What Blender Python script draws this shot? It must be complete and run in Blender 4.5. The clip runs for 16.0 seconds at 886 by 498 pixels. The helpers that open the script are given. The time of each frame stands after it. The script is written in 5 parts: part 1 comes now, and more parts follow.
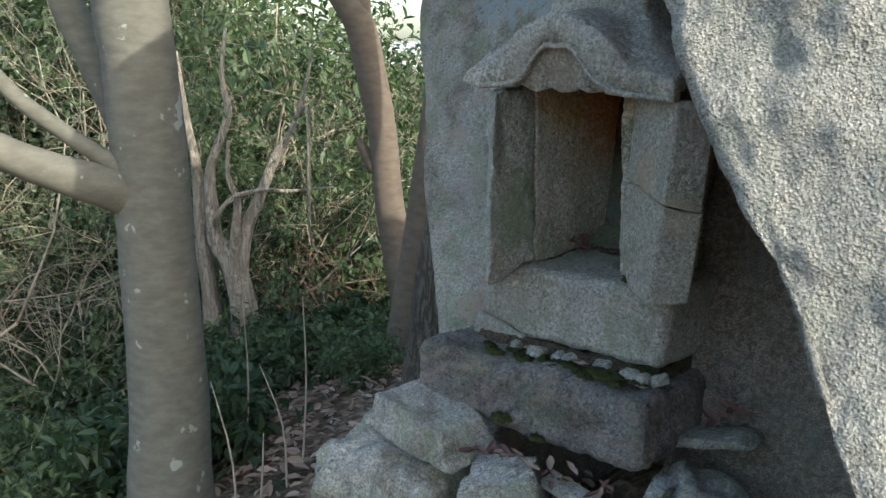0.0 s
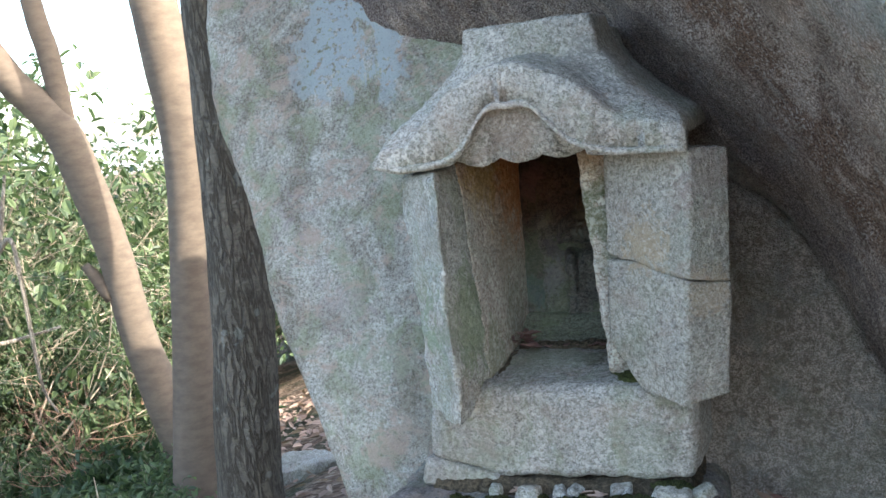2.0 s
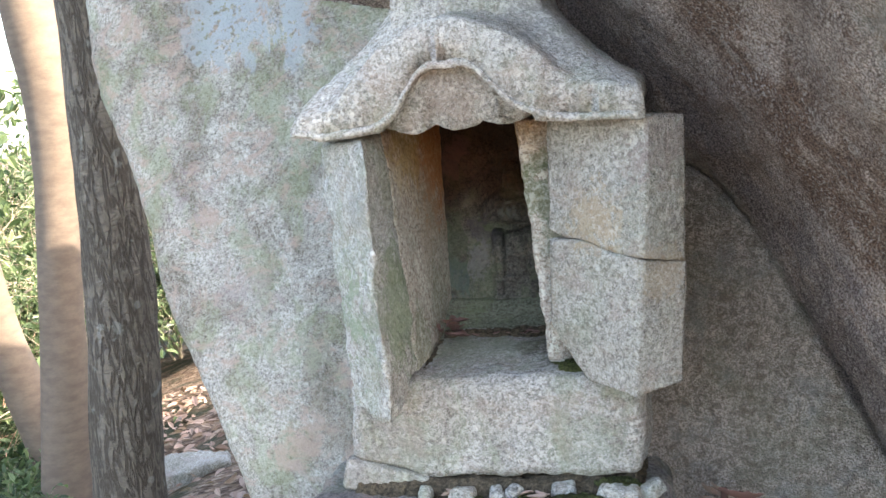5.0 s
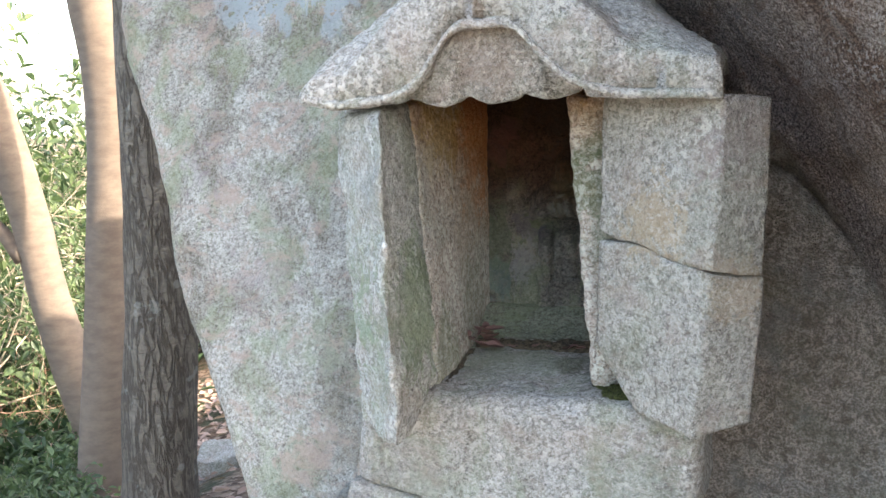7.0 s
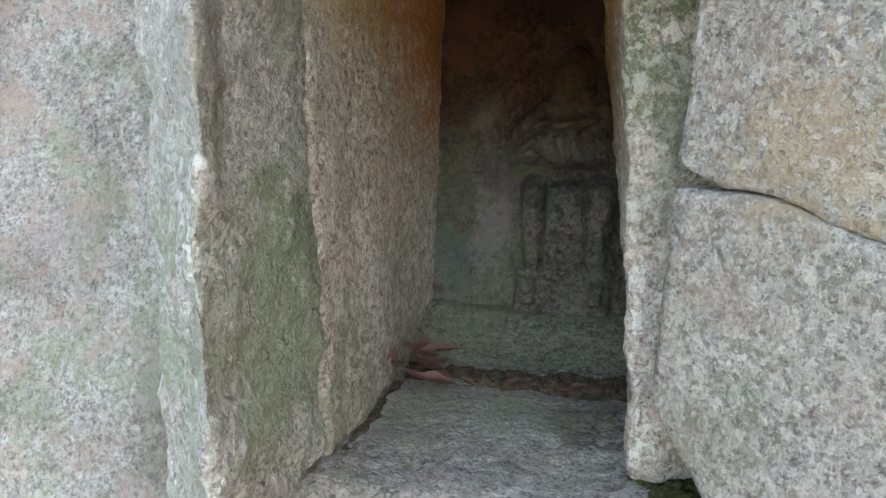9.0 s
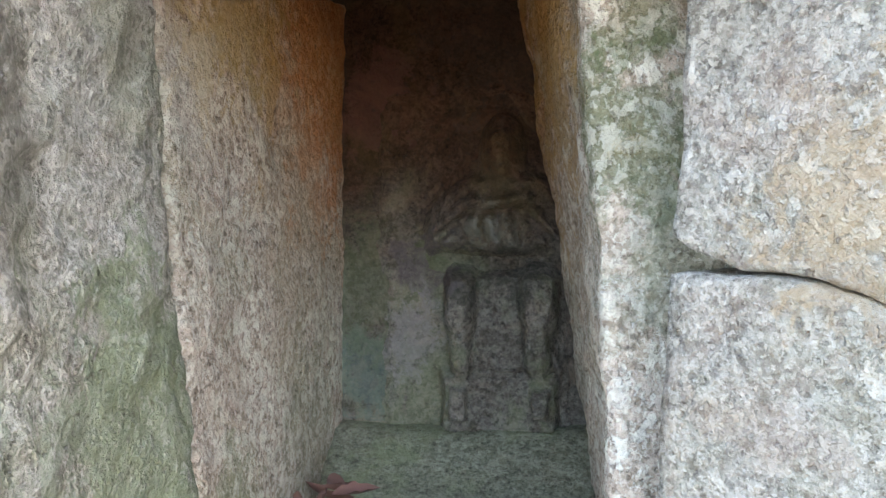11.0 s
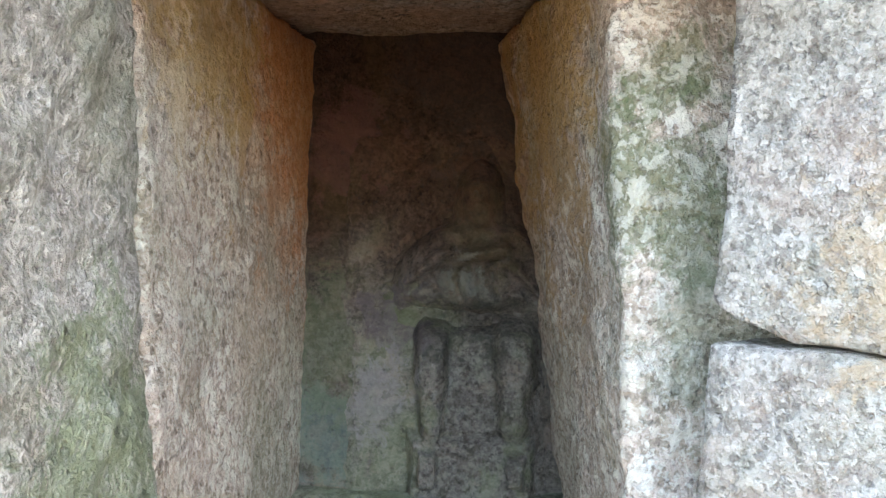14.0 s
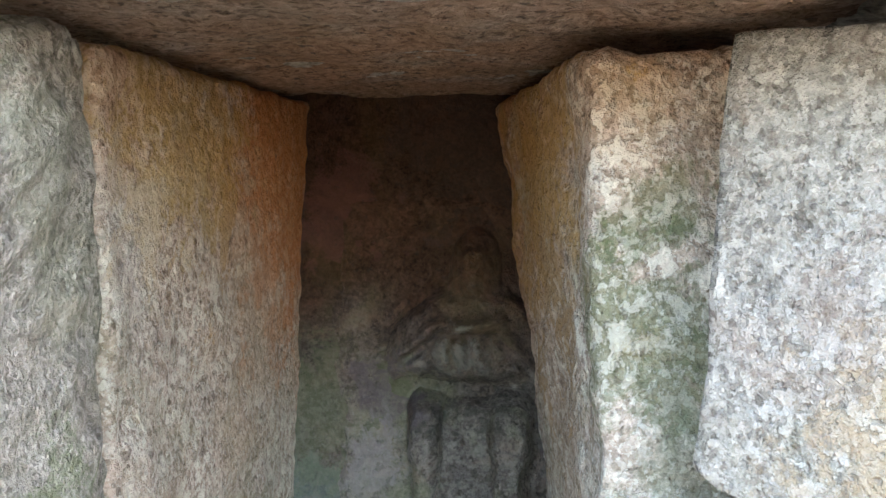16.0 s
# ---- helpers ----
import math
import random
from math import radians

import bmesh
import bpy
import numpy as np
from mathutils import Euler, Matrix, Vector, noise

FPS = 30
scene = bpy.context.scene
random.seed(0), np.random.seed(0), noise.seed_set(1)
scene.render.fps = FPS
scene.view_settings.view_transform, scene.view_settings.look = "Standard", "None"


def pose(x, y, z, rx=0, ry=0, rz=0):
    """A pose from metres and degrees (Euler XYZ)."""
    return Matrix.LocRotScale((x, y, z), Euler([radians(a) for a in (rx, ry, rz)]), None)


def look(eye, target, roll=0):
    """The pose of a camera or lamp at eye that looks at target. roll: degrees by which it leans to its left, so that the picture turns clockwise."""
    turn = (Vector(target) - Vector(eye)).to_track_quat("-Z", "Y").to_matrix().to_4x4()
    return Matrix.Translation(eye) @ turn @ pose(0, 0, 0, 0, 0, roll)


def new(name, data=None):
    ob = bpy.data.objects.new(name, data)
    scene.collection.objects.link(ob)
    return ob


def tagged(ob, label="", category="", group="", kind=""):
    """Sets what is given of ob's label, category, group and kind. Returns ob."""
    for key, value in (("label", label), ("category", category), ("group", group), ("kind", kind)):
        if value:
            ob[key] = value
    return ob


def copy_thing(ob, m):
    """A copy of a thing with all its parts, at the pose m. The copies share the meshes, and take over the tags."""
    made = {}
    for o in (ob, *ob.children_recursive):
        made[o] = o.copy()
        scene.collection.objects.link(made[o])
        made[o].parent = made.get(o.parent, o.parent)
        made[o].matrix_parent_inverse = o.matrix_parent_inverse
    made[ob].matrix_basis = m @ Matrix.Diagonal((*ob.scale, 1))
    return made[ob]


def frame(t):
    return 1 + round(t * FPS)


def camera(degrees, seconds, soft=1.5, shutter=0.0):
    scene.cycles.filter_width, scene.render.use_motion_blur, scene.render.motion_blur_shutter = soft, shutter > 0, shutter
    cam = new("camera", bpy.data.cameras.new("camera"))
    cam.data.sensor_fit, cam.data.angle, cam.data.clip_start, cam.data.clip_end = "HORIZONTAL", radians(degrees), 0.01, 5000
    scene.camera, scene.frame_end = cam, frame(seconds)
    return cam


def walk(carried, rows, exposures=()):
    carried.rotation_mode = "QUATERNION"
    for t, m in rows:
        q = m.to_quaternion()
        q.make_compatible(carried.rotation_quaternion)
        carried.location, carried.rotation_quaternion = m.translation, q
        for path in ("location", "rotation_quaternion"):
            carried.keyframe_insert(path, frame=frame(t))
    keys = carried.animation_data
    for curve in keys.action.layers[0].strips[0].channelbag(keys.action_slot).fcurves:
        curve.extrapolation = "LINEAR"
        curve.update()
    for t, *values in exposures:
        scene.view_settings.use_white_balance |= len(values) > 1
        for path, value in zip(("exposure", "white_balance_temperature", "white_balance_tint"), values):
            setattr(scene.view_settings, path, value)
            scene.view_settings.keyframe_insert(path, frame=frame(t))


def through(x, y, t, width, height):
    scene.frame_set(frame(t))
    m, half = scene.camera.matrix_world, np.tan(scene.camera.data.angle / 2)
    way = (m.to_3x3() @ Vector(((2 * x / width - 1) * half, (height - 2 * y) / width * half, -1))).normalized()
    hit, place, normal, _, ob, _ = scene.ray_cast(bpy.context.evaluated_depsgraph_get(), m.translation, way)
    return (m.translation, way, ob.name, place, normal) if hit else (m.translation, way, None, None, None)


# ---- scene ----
cam = camera(50.3, 16.0)
METRES, EYE, TILT, LEAN, TURN = 2.8, 1.5, -11.6, -0.9, 41.0
ROWS = [
    (0.0, 0.0, 0.0, 0.0, 0.0, 0.0, -0.0),
    (0.5, -0.0344, 0.1055, 0.0143, -7.54, 1.62, 7.89),
    (1.0, -0.0729, 0.1783, 0.0408, -9.58, 1.9, 9.43),
    (1.5, -0.1216, 0.216, 0.0522, -15.16, 3.17, 10.77),
    (2.0, -0.1683, 0.2405, 0.0627, -18.87, 2.52, 12.24),
    (2.5, -0.1582, 0.2835, 0.0628, -19.98, 0.97, 10.6),
    (3.0, -0.143, 0.3231, 0.0708, -25.18, -2.88, 9.07),
    (3.5, -0.1587, 0.3299, 0.0763, -26.79, -2.1, 9.49),
    (4.0, -0.1851, 0.3198, 0.0731, -26.91, 0.08, 12.58),
    (6.5, -0.133, 0.3488, 0.055, -24.42, 0.77, 10.34),
    (7.0, -0.1114, 0.3917, 0.0591, -21.93, 1.0, 8.99),
    (7.5, -0.0815, 0.4728, 0.054, -21.38, 1.33, 9.23),
    (8.0, -0.0574, 0.5209, 0.0687, -20.81, 1.94, 7.65),
    (8.5, -0.0206, 0.5955, 0.0514, -24.48, 1.05, 6.65),
    (9.0, 0.001, 0.646, 0.051, -25.72, -0.33, 5.83),
    (9.5, 0.0123, 0.6728, 0.053, -26.37, 2.54, 5.97),
    (10.0, 0.0214, 0.6877, 0.0535, -28.28, 3.53, 7.5),
    (12.5, 0.025, 0.7306, 0.0582, -35.29, 6.5, 6.74),
    (13.0, 0.0249, 0.7347, 0.0579, -35.95, 6.56, 6.49),
    (13.5, 0.0263, 0.7346, 0.0607, -36.42, 6.47, 7.44),
    (14.0, 0.0257, 0.7347, 0.0626, -36.72, 6.63, 7.47),
    (14.5, 0.0255, 0.7321, 0.0653, -36.86, 6.96, 7.56),
    (15.0, 0.0282, 0.7303, 0.068, -37.09, 7.42, 7.39),
    (15.5, 0.0313, 0.7312, 0.0768, -37.04, 7.97, 6.85),
    (16.0, 0.0388, 0.7296, 0.0934, -35.29, 5.2, 7.19),
]
EXPOSURES = [(0.0, 0.05, 6450, 3), (0.5, 0.35, 6450, 3), (1.0, 0.72, 6450, 5), (1.5, 1.1, 6500, 7), (2.0, 1.25, 6600, 8), (3.0, 1.54, 7050, 12), (3.5, 1.83, 7150, 13), (4.0, 1.88, 7250, 14), (6.5, 1.80, 7250, 14), (7.0, 1.80, 7250, 14), (7.5, 1.60, 7200, 13), (8.0, 1.50, 7250, 13), (8.5, 1.46, 7550, 13), (9.0, 1.76, 7600, 13), (10.0, 2.25, 7450, 14), (12.5, 2.65, 7050, 14), (15.0, 2.80, 7050, 14), (16.0, 2.72, 7050, 14)]
walk(cam, [(t, pose(1.346, -2.05, EYE, TILT, LEAN, TURN) @ pose(METRES * x, METRES * y, METRES * z, 90 + pitch, roll, yaw)) for t, x, y, z, yaw, pitch, roll in ROWS], EXPOSURES)

# world and sun
SUN = Vector((0.85, -0.11, 0.50)).normalized()
world = bpy.data.worlds.new("world")
scene.world = world
world.use_nodes = True
wt = world.node_tree
sky = wt.nodes.new("ShaderNodeTexSky")
sky.sky_type = "NISHITA"
sky.sun_disc = False
sky.sun_elevation = math.asin(SUN.z)
sky.sun_rotation = math.atan2(SUN.x, SUN.y)
sky.air_density, sky.dust_density, sky.ozone_density = 1.0, 2.5, 1.0
wt.nodes["Background"].inputs["Strength"].default_value = 0.40
wt.links.new(sky.outputs[0], wt.nodes["Background"].inputs["Color"])
sun = new("sun", bpy.data.lights.new("sun", "SUN"))
sun.data.energy, sun.data.angle, sun.data.color = 4.8, radians(0.6), (1.0, 0.93, 0.82)
sun.matrix_world = look(SUN * 20, (0, 0, 0))


# ---------------------------------------------------------------- materials
class Mat:
    """A small wrapper that makes node materials readable."""

    def __init__(self, name, rough=0.9):
        self.m = bpy.data.materials.new(name)
        self.m.use_nodes = True
        self.t = self.m.node_tree
        self.b = self.t.nodes["Principled BSDF"]
        self.b.inputs["Roughness"].default_value = rough
        self.b.inputs["Specular IOR Level"].default_value = 0.25
        self.co = self.t.nodes.new("ShaderNodeTexCoord").outputs["Object"]

    def node(self, kind, **inputs):
        n = self.t.nodes.new(kind)
        for k, v in inputs.items():
            self.put(n.inputs[k.replace("_", " ")], v)
        return n

    def put(self, socket, v):
        if isinstance(v, bpy.types.NodeSocket):
            self.t.links.new(v, socket)
        else:
            socket.default_value = v

    def noise(self, scale, detail=4.0, rough=0.6, co=None, dist=0.0):
        n = self.node("ShaderNodeTexNoise", Scale=scale, Detail=detail, Roughness=rough, Distortion=dist)
        self.t.links.new(co or self.co, n.inputs["Vector"])
        return n.outputs["Fac"]

    def voronoi(self, scale, co=None, feature="F1"):
        n = self.node("ShaderNodeTexVoronoi", Scale=scale)
        n.feature = feature
        self.t.links.new(co or self.co, n.inputs["Vector"])
        return n

    def stretch(self, sx, sy, sz, co=None):
        n = self.node("ShaderNodeMapping")
        n.inputs["Scale"].default_value = (sx, sy, sz)
        self.t.links.new(co or self.co, n.inputs["Vector"])
        return n.outputs[0]

    def ramp(self, fac, *stops, constant=False):
        n = self.node("ShaderNodeValToRGB", Fac=fac)
        r = n.color_ramp
        if constant:
            r.interpolation = "CONSTANT"
        while len(r.elements) < len(stops):
            r.elements.new(0.5)
        for e, (p, c) in zip(r.elements, stops):
            e.position = p
            e.color = (*c, 1) if isinstance(c, tuple) else (c, c, c, 1)
        return n.outputs["Color"]

    def mix(self, fac, a, b, kind="MIX"):
        n = self.t.nodes.new("ShaderNodeMix")
        n.data_type, n.blend_type = "RGBA", kind
        for s, v in ((n.inputs[0], fac), (n.inputs[6], a), (n.inputs[7], b)):
            self.put(s, (*v, 1) if isinstance(v, tuple) and len(v) == 3 else v)
        return n.outputs[2]

    def math(self, op, a, b=0.0, clamp=False):
        n = self.t.nodes.new("ShaderNodeMath")
        n.operation, n.use_clamp = op, clamp
        self.put(n.inputs[0], a), self.put(n.inputs[1], b)
        return n.outputs[0]

    def axis(self, k):
        n = self.node("ShaderNodeSeparateXYZ", Vector=self.co)
        return n.outputs[k]

    def span(self, v, lo, hi):
        n = self.node("ShaderNodeMapRange", Value=v)
        n.interpolation_type = "SMOOTHSTEP"
        n.inputs["From Min"].default_value, n.inputs["From Max"].default_value = lo, hi
        return n.outputs[0]

    def bump(self, height, strength=0.5, dist=0.01, normal=None):
        n = self.node("ShaderNodeBump", Height=height, Strength=strength, Distance=dist)
        if normal:
            self.t.links.new(normal, n.inputs["Normal"])
        return n.outputs[0]

    def done(self, colour, normal=None, rough=None):
        self.put(self.b.inputs["Base Color"], (*colour, 1) if isinstance(colour, tuple) else colour)
        if normal is not None:
            self.put(self.b.inputs["Normal"], normal)
        if rough is not None:
            self.put(self.b.inputs["Roughness"], rough)
        return self.m


def granite(name, light=(0.56, 0.54, 0.50), mid=(0.36, 0.35, 0.325), dark=(0.10, 0.10, 0.095), grain=290.0,
            algae=0.35, pink=0.3, rust=0.0, blue=0.0, relief=1.0, grime=0.5, shade_stain=0.0, spots=0.55, speckle=1.0, pits=0.4, crust=0.0, stains=()):
    """Weathered granite: soft crystals, pale crust, pits, algae, pinkish film, rust, a chalky blue lichen, niche shade
    painted towards the top, and single stains.
    """
    m = Mat(name, 0.92)
    jitter = m.node("ShaderNodeTexNoise", Scale=170.0, Detail=3.0)
    m.t.links.new(m.co, jitter.inputs["Vector"])
    warp = m.mix(0.007, m.co, jitter.outputs["Color"], "ADD")
    cells = m.voronoi(grain, warp)
    pick = m.node("ShaderNodeSeparateColor", Color=cells.outputs["Color"]).outputs[0]
    half = tuple(0.5 * (a + b) for a, b in zip(mid, light))
    bright = tuple(min(0.80, c * 1.35) for c in light)
    crystal = m.ramp(pick, (0.0, dark), (0.10, dark), (0.22, mid), (0.52, half), (0.66, light), (0.84, light), (0.93, bright))
    fine = m.noise(grain * 1.2, 3.0, 0.7)
    coarse = m.noise(grain * 0.36, 5.0, 0.68)
    soft = m.ramp(fine, (0.30, dark), (0.44, mid), (0.56, half), (0.68, light))
    c = m.mix(1.0 - 0.66 * speckle, crystal, soft)
    # pale crust in small broken flecks, dull hollows between them
    c = m.mix(m.math("MULTIPLY", m.span(coarse, 0.53, 0.41), 0.72), c, m.mix(1.0, c, (0.52, 0.49, 0.45), "MULTIPLY"))
    large = m.math("MULTIPLY", m.span(m.noise(95.0, 5.0, 0.60), 0.535 - crust, 0.575 - crust), m.span(m.noise(8.0, 6.0, 0.7), 0.36 - crust, 0.58 - crust))
    small = m.math("MULTIPLY", m.span(m.noise(230.0, 3.0, 0.6), 0.555, 0.60), 0.7)
    fleck = m.math("MAXIMUM", large, small)
    c = m.mix(m.math("MULTIPLY", fleck, spots), c, m.mix(0.85, c, bright))
    broad = m.noise(5.5, 7.0, 0.66, dist=0.6)
    c = m.mix(m.math("MULTIPLY", m.span(broad, 0.42, 0.62), grime), c, m.mix(1.0, c, (0.56, 0.53, 0.49), "MULTIPLY"))
    streak = m.noise(16.0, 6.0, 0.7, m.stretch(1.0, 1.0, 0.35))
    c = m.mix(m.math("MULTIPLY", m.span(streak, 0.52, 0.66), grime * 0.6), c, m.mix(1.0, c, (0.66, 0.64, 0.60), "MULTIPLY"))
    if algae:
        a = m.math("MULTIPLY", m.span(m.noise(7.0, 8.0, 0.70, m.stretch(1.3, 1.0, 0.8), 0.5), 0.47, 0.60), algae)
        c = m.mix(a, c, m.mix(0.70, c, (0.225, 0.270, 0.150), "MIX"))
    if pink:
        a = m.math("MULTIPLY", m.span(m.noise(11.0, 8.0, 0.74, m.stretch(0.9, 1.1, 1.3), 0.7), 0.50, 0.62), pink)
        c = m.mix(a, c, m.mix(0.68, c, (0.40, 0.30, 0.245), "MIX"))
    if blue:
        zone = m.math("MULTIPLY", m.span(m.axis(2), 1.47, 1.66), m.math("MULTIPLY", m.span(m.axis(0), -0.92, -0.70), m.span(m.axis(0), -0.34, -0.50)))
        patch = m.span(m.math("ADD", m.noise(8.0, 7.0, 0.66, m.stretch(1, 1, 0.7), 0.6), m.math("MULTIPLY", zone, 0.30)), 0.69, 0.75)
        holes = m.span(m.noise(46.0, 3.0, 0.6), 0.38, 0.44)
        c = m.mix(m.math("MULTIPLY", m.math("MULTIPLY", patch, holes), m.math("MULTIPLY", zone, blue)), c, (0.335, 0.38, 0.395))
    if rust:
        a = m.math("MULTIPLY", m.math("MULTIPLY", m.span(m.math("ADD", m.axis(2), m.math("MULTIPLY", m.axis(1), 0.50)), 1.30, 1.56), m.span(m.noise(13.0, 6.0, 0.7), 0.28, 0.56)), rust)
        c = m.mix(a, c, m.mix(1.0, m.mix(0.3, c, (0.44, 0.37, 0.30)), (1.0, 0.56, 0.27), "MULTIPLY"))
    # brown darkening upwards: mostly the niche's shade put into the colour, partly stain
    if shade_stain:
        a = m.math("MULTIPLY", m.span(m.math("ADD", m.axis(2), m.math("MULTIPLY", m.noise(11.0, 5.0, 0.6), 0.16)), 1.20, 1.36), shade_stain)
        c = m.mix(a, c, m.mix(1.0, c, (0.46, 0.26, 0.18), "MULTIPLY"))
    for (x, y, z), size, tint, much in stains:
        far = m.node("ShaderNodeVectorMath", Vector=m.co)
        far.operation = "DISTANCE"
        far.inputs[1].default_value = (x, y, z)
        edge = m.math("ADD", m.math("DIVIDE", far.outputs["Value"], size), m.math("MULTIPLY", m.math("SUBTRACT", m.noise(24.0, 9.0, 0.76, dist=0.5), 0.5), 4.2))
        keep = m.math("SUBTRACT", 1.0, m.math("MULTIPLY", fleck, 0.40))
        c = m.mix(m.math("MULTIPLY", m.math("MULTIPLY", m.span(edge, 1.05, 0.60), much), keep), c, m.mix(0.70, c, tint))
    hole = m.math("MULTIPLY", m.span(m.noise(130.0, 3.0, 0.55), 0.62, 0.67), pits)
    c = m.mix(hole, c, m.mix(0.8, c, dark))
    rise = m.math("ADD", m.math("MULTIPLY", m.noise(38.0, 6.0, 0.68), 2.2), m.math("ADD", m.math("MULTIPLY", fine, 0.35), m.math("MULTIPLY", coarse, 0.9)))
    h = m.math("SUBTRACT", m.math("ADD", rise, m.math("MULTIPLY", fleck, 0.25)), m.math("MULTIPLY", hole, 0.8))
    return m.done(c, m.bump(h, relief, 0.0055))


FERN, OCHRE, TEAL, ASH = (0.13, 0.17, 0.085), (0.46, 0.35, 0.22), (0.13, 0.20, 0.185), (0.60, 0.60, 0.55)
GREY = granite("shaded grey granite", (0.52, 0.505, 0.465), (0.37, 0.36, 0.33), (0.15, 0.15, 0.14), algae=0.5, pink=0.4, speckle=0.75, grime=0.5, spots=0.8,
               stains=[((0.09, 0.17, 0.955), 0.05, (0.085, 0.08, 0.05), 0.95), ((-0.02, 0.16, 0.95), 0.11, (0.27, 0.295, 0.21), 0.6), ((-0.20, 0.0, 0.80), 0.10, (0.30, 0.27, 0.24), 0.5), ((0.20, 0.0, 0.80), 0.08, (0.27, 0.30, 0.21), 0.5)])
PALE = granite("pale granite", (0.50, 0.485, 0.435), (0.37, 0.355, 0.315), (0.15, 0.145, 0.135), algae=0.2, pink=0.45, grime=0.3, speckle=0.7, spots=0.9,
               stains=[((0.25, -0.04, 1.235), 0.062, OCHRE, 0.85), ((0.20, -0.01, 1.03), 0.06, FERN, 0.25), ((0.39, -0.08, 1.38), 0.07, (0.28, 0.22, 0.20), 0.7), ((0.36, -0.075, 1.14), 0.05, OCHRE, 0.5), ((0.31, -0.10, 1.33), 0.035, (0.33, 0.25, 0.22), 0.6)])
POST = granite("algae-tinged granite", (0.60, 0.595, 0.55), (0.45, 0.445, 0.405), (0.16, 0.155, 0.145), algae=0.45, pink=0.35, grime=0.4, speckle=0.8, spots=0.95, relief=1.1,
               stains=[((-0.125, -0.03, 1.25), 0.24, (0.36, 0.375, 0.32), 0.4), ((-0.125, -0.02, 1.09), 0.13, (0.25, 0.315, 0.19), 0.9), ((-0.13, -0.02, 1.17), 0.05, (0.22, 0.26, 0.16), 0.8), ((-0.118, -0.14, 1.31), 0.07, (0.26, 0.245, 0.22), 0.5), ((-0.118, -0.13, 1.10), 0.06, (0.28, 0.28, 0.25), 0.4)])
ROOF = granite("roof granite", (0.57, 0.545, 0.49), (0.42, 0.40, 0.355), (0.17, 0.165, 0.15), algae=0.35, pink=0.5, grime=0.35, speckle=0.7, spots=0.8,
               stains=[((0.18, 0.02, 1.58), 0.10, (0.24, 0.23, 0.21), 0.75), ((0.03, -0.075, 1.49), 0.07, (0.42, 0.34, 0.29), 0.7)])
NICHE = granite("rust stained granite", (0.68, 0.61, 0.53), (0.52, 0.45, 0.37), (0.16, 0.14, 0.12), algae=0.3, pink=0.5, rust=0.9, grime=0.2, spots=1.0, speckle=0.85, crust=0.022,
                stains=[((0.09, 0.28, 1.36), 0.17, (0.47, 0.29, 0.09), 1.0), ((0.11, 0.2, 1.20), 0.11, (0.36, 0.27, 0.19), 0.6), ((-0.13, 0.40, 1.37), 0.17, (0.54, 0.21, 0.07), 1.0), ((-0.138, 0.17, 1.40), 0.12, (0.48, 0.34, 0.12), 0.9), ((-0.13, 0.28, 1.22), 0.10, (0.46, 0.37, 0.27), 0.6), ((0.155, 0.06, 1.275), 0.058, FERN, 0.95), ((0.15, 0.06, 1.33), 0.032, FERN, 0.8), ((0.17, 0.06, 1.19), 0.045, (0.17, 0.205, 0.14), 0.7), ((-0.13, 0.10, 0.99), 0.075, (0.21, 0.25, 0.15), 0.7), ((-0.13, 0.30, 1.02), 0.10, (0.23, 0.245, 0.17), 0.6), ((-0.13, 0.07, 1.31), 0.05, ASH, 0.45)])
CEILING = granite("brown ceiling granite", (0.50, 0.43, 0.36), (0.36, 0.30, 0.25), (0.10, 0.085, 0.075), algae=0.15, pink=0.5, rust=0.45, grime=0.5, pits=1.0)
# the niche's shade is painted into STATUE and BACK, darkest at the top
STATUE = granite("dark relief granite with painted shade", (0.20, 0.193, 0.172), (0.105, 0.10, 0.09), (0.034, 0.033, 0.03), algae=0.5, pink=0.3, shade_stain=1.0, grime=0.4, relief=0.6, spots=0.5, speckle=0.6,
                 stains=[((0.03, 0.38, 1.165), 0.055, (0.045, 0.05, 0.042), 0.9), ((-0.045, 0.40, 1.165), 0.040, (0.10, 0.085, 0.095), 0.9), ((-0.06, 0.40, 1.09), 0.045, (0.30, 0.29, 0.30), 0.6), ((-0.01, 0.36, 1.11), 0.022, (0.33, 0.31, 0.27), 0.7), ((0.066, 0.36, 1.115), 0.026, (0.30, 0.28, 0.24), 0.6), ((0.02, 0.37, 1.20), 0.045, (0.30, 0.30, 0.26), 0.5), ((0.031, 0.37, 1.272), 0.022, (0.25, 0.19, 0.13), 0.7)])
BACK = granite("dark carved granite with painted shade", (0.15, 0.142, 0.125), (0.078, 0.073, 0.065), (0.026, 0.025, 0.023), algae=0.35, pink=0.3, shade_stain=1.0, grime=0.6, relief=0.6, spots=0.5, speckle=0.6,
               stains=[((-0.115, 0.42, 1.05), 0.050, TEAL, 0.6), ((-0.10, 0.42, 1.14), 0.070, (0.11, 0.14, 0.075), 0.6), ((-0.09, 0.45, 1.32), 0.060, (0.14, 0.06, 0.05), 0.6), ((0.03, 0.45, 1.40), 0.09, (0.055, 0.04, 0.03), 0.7)])
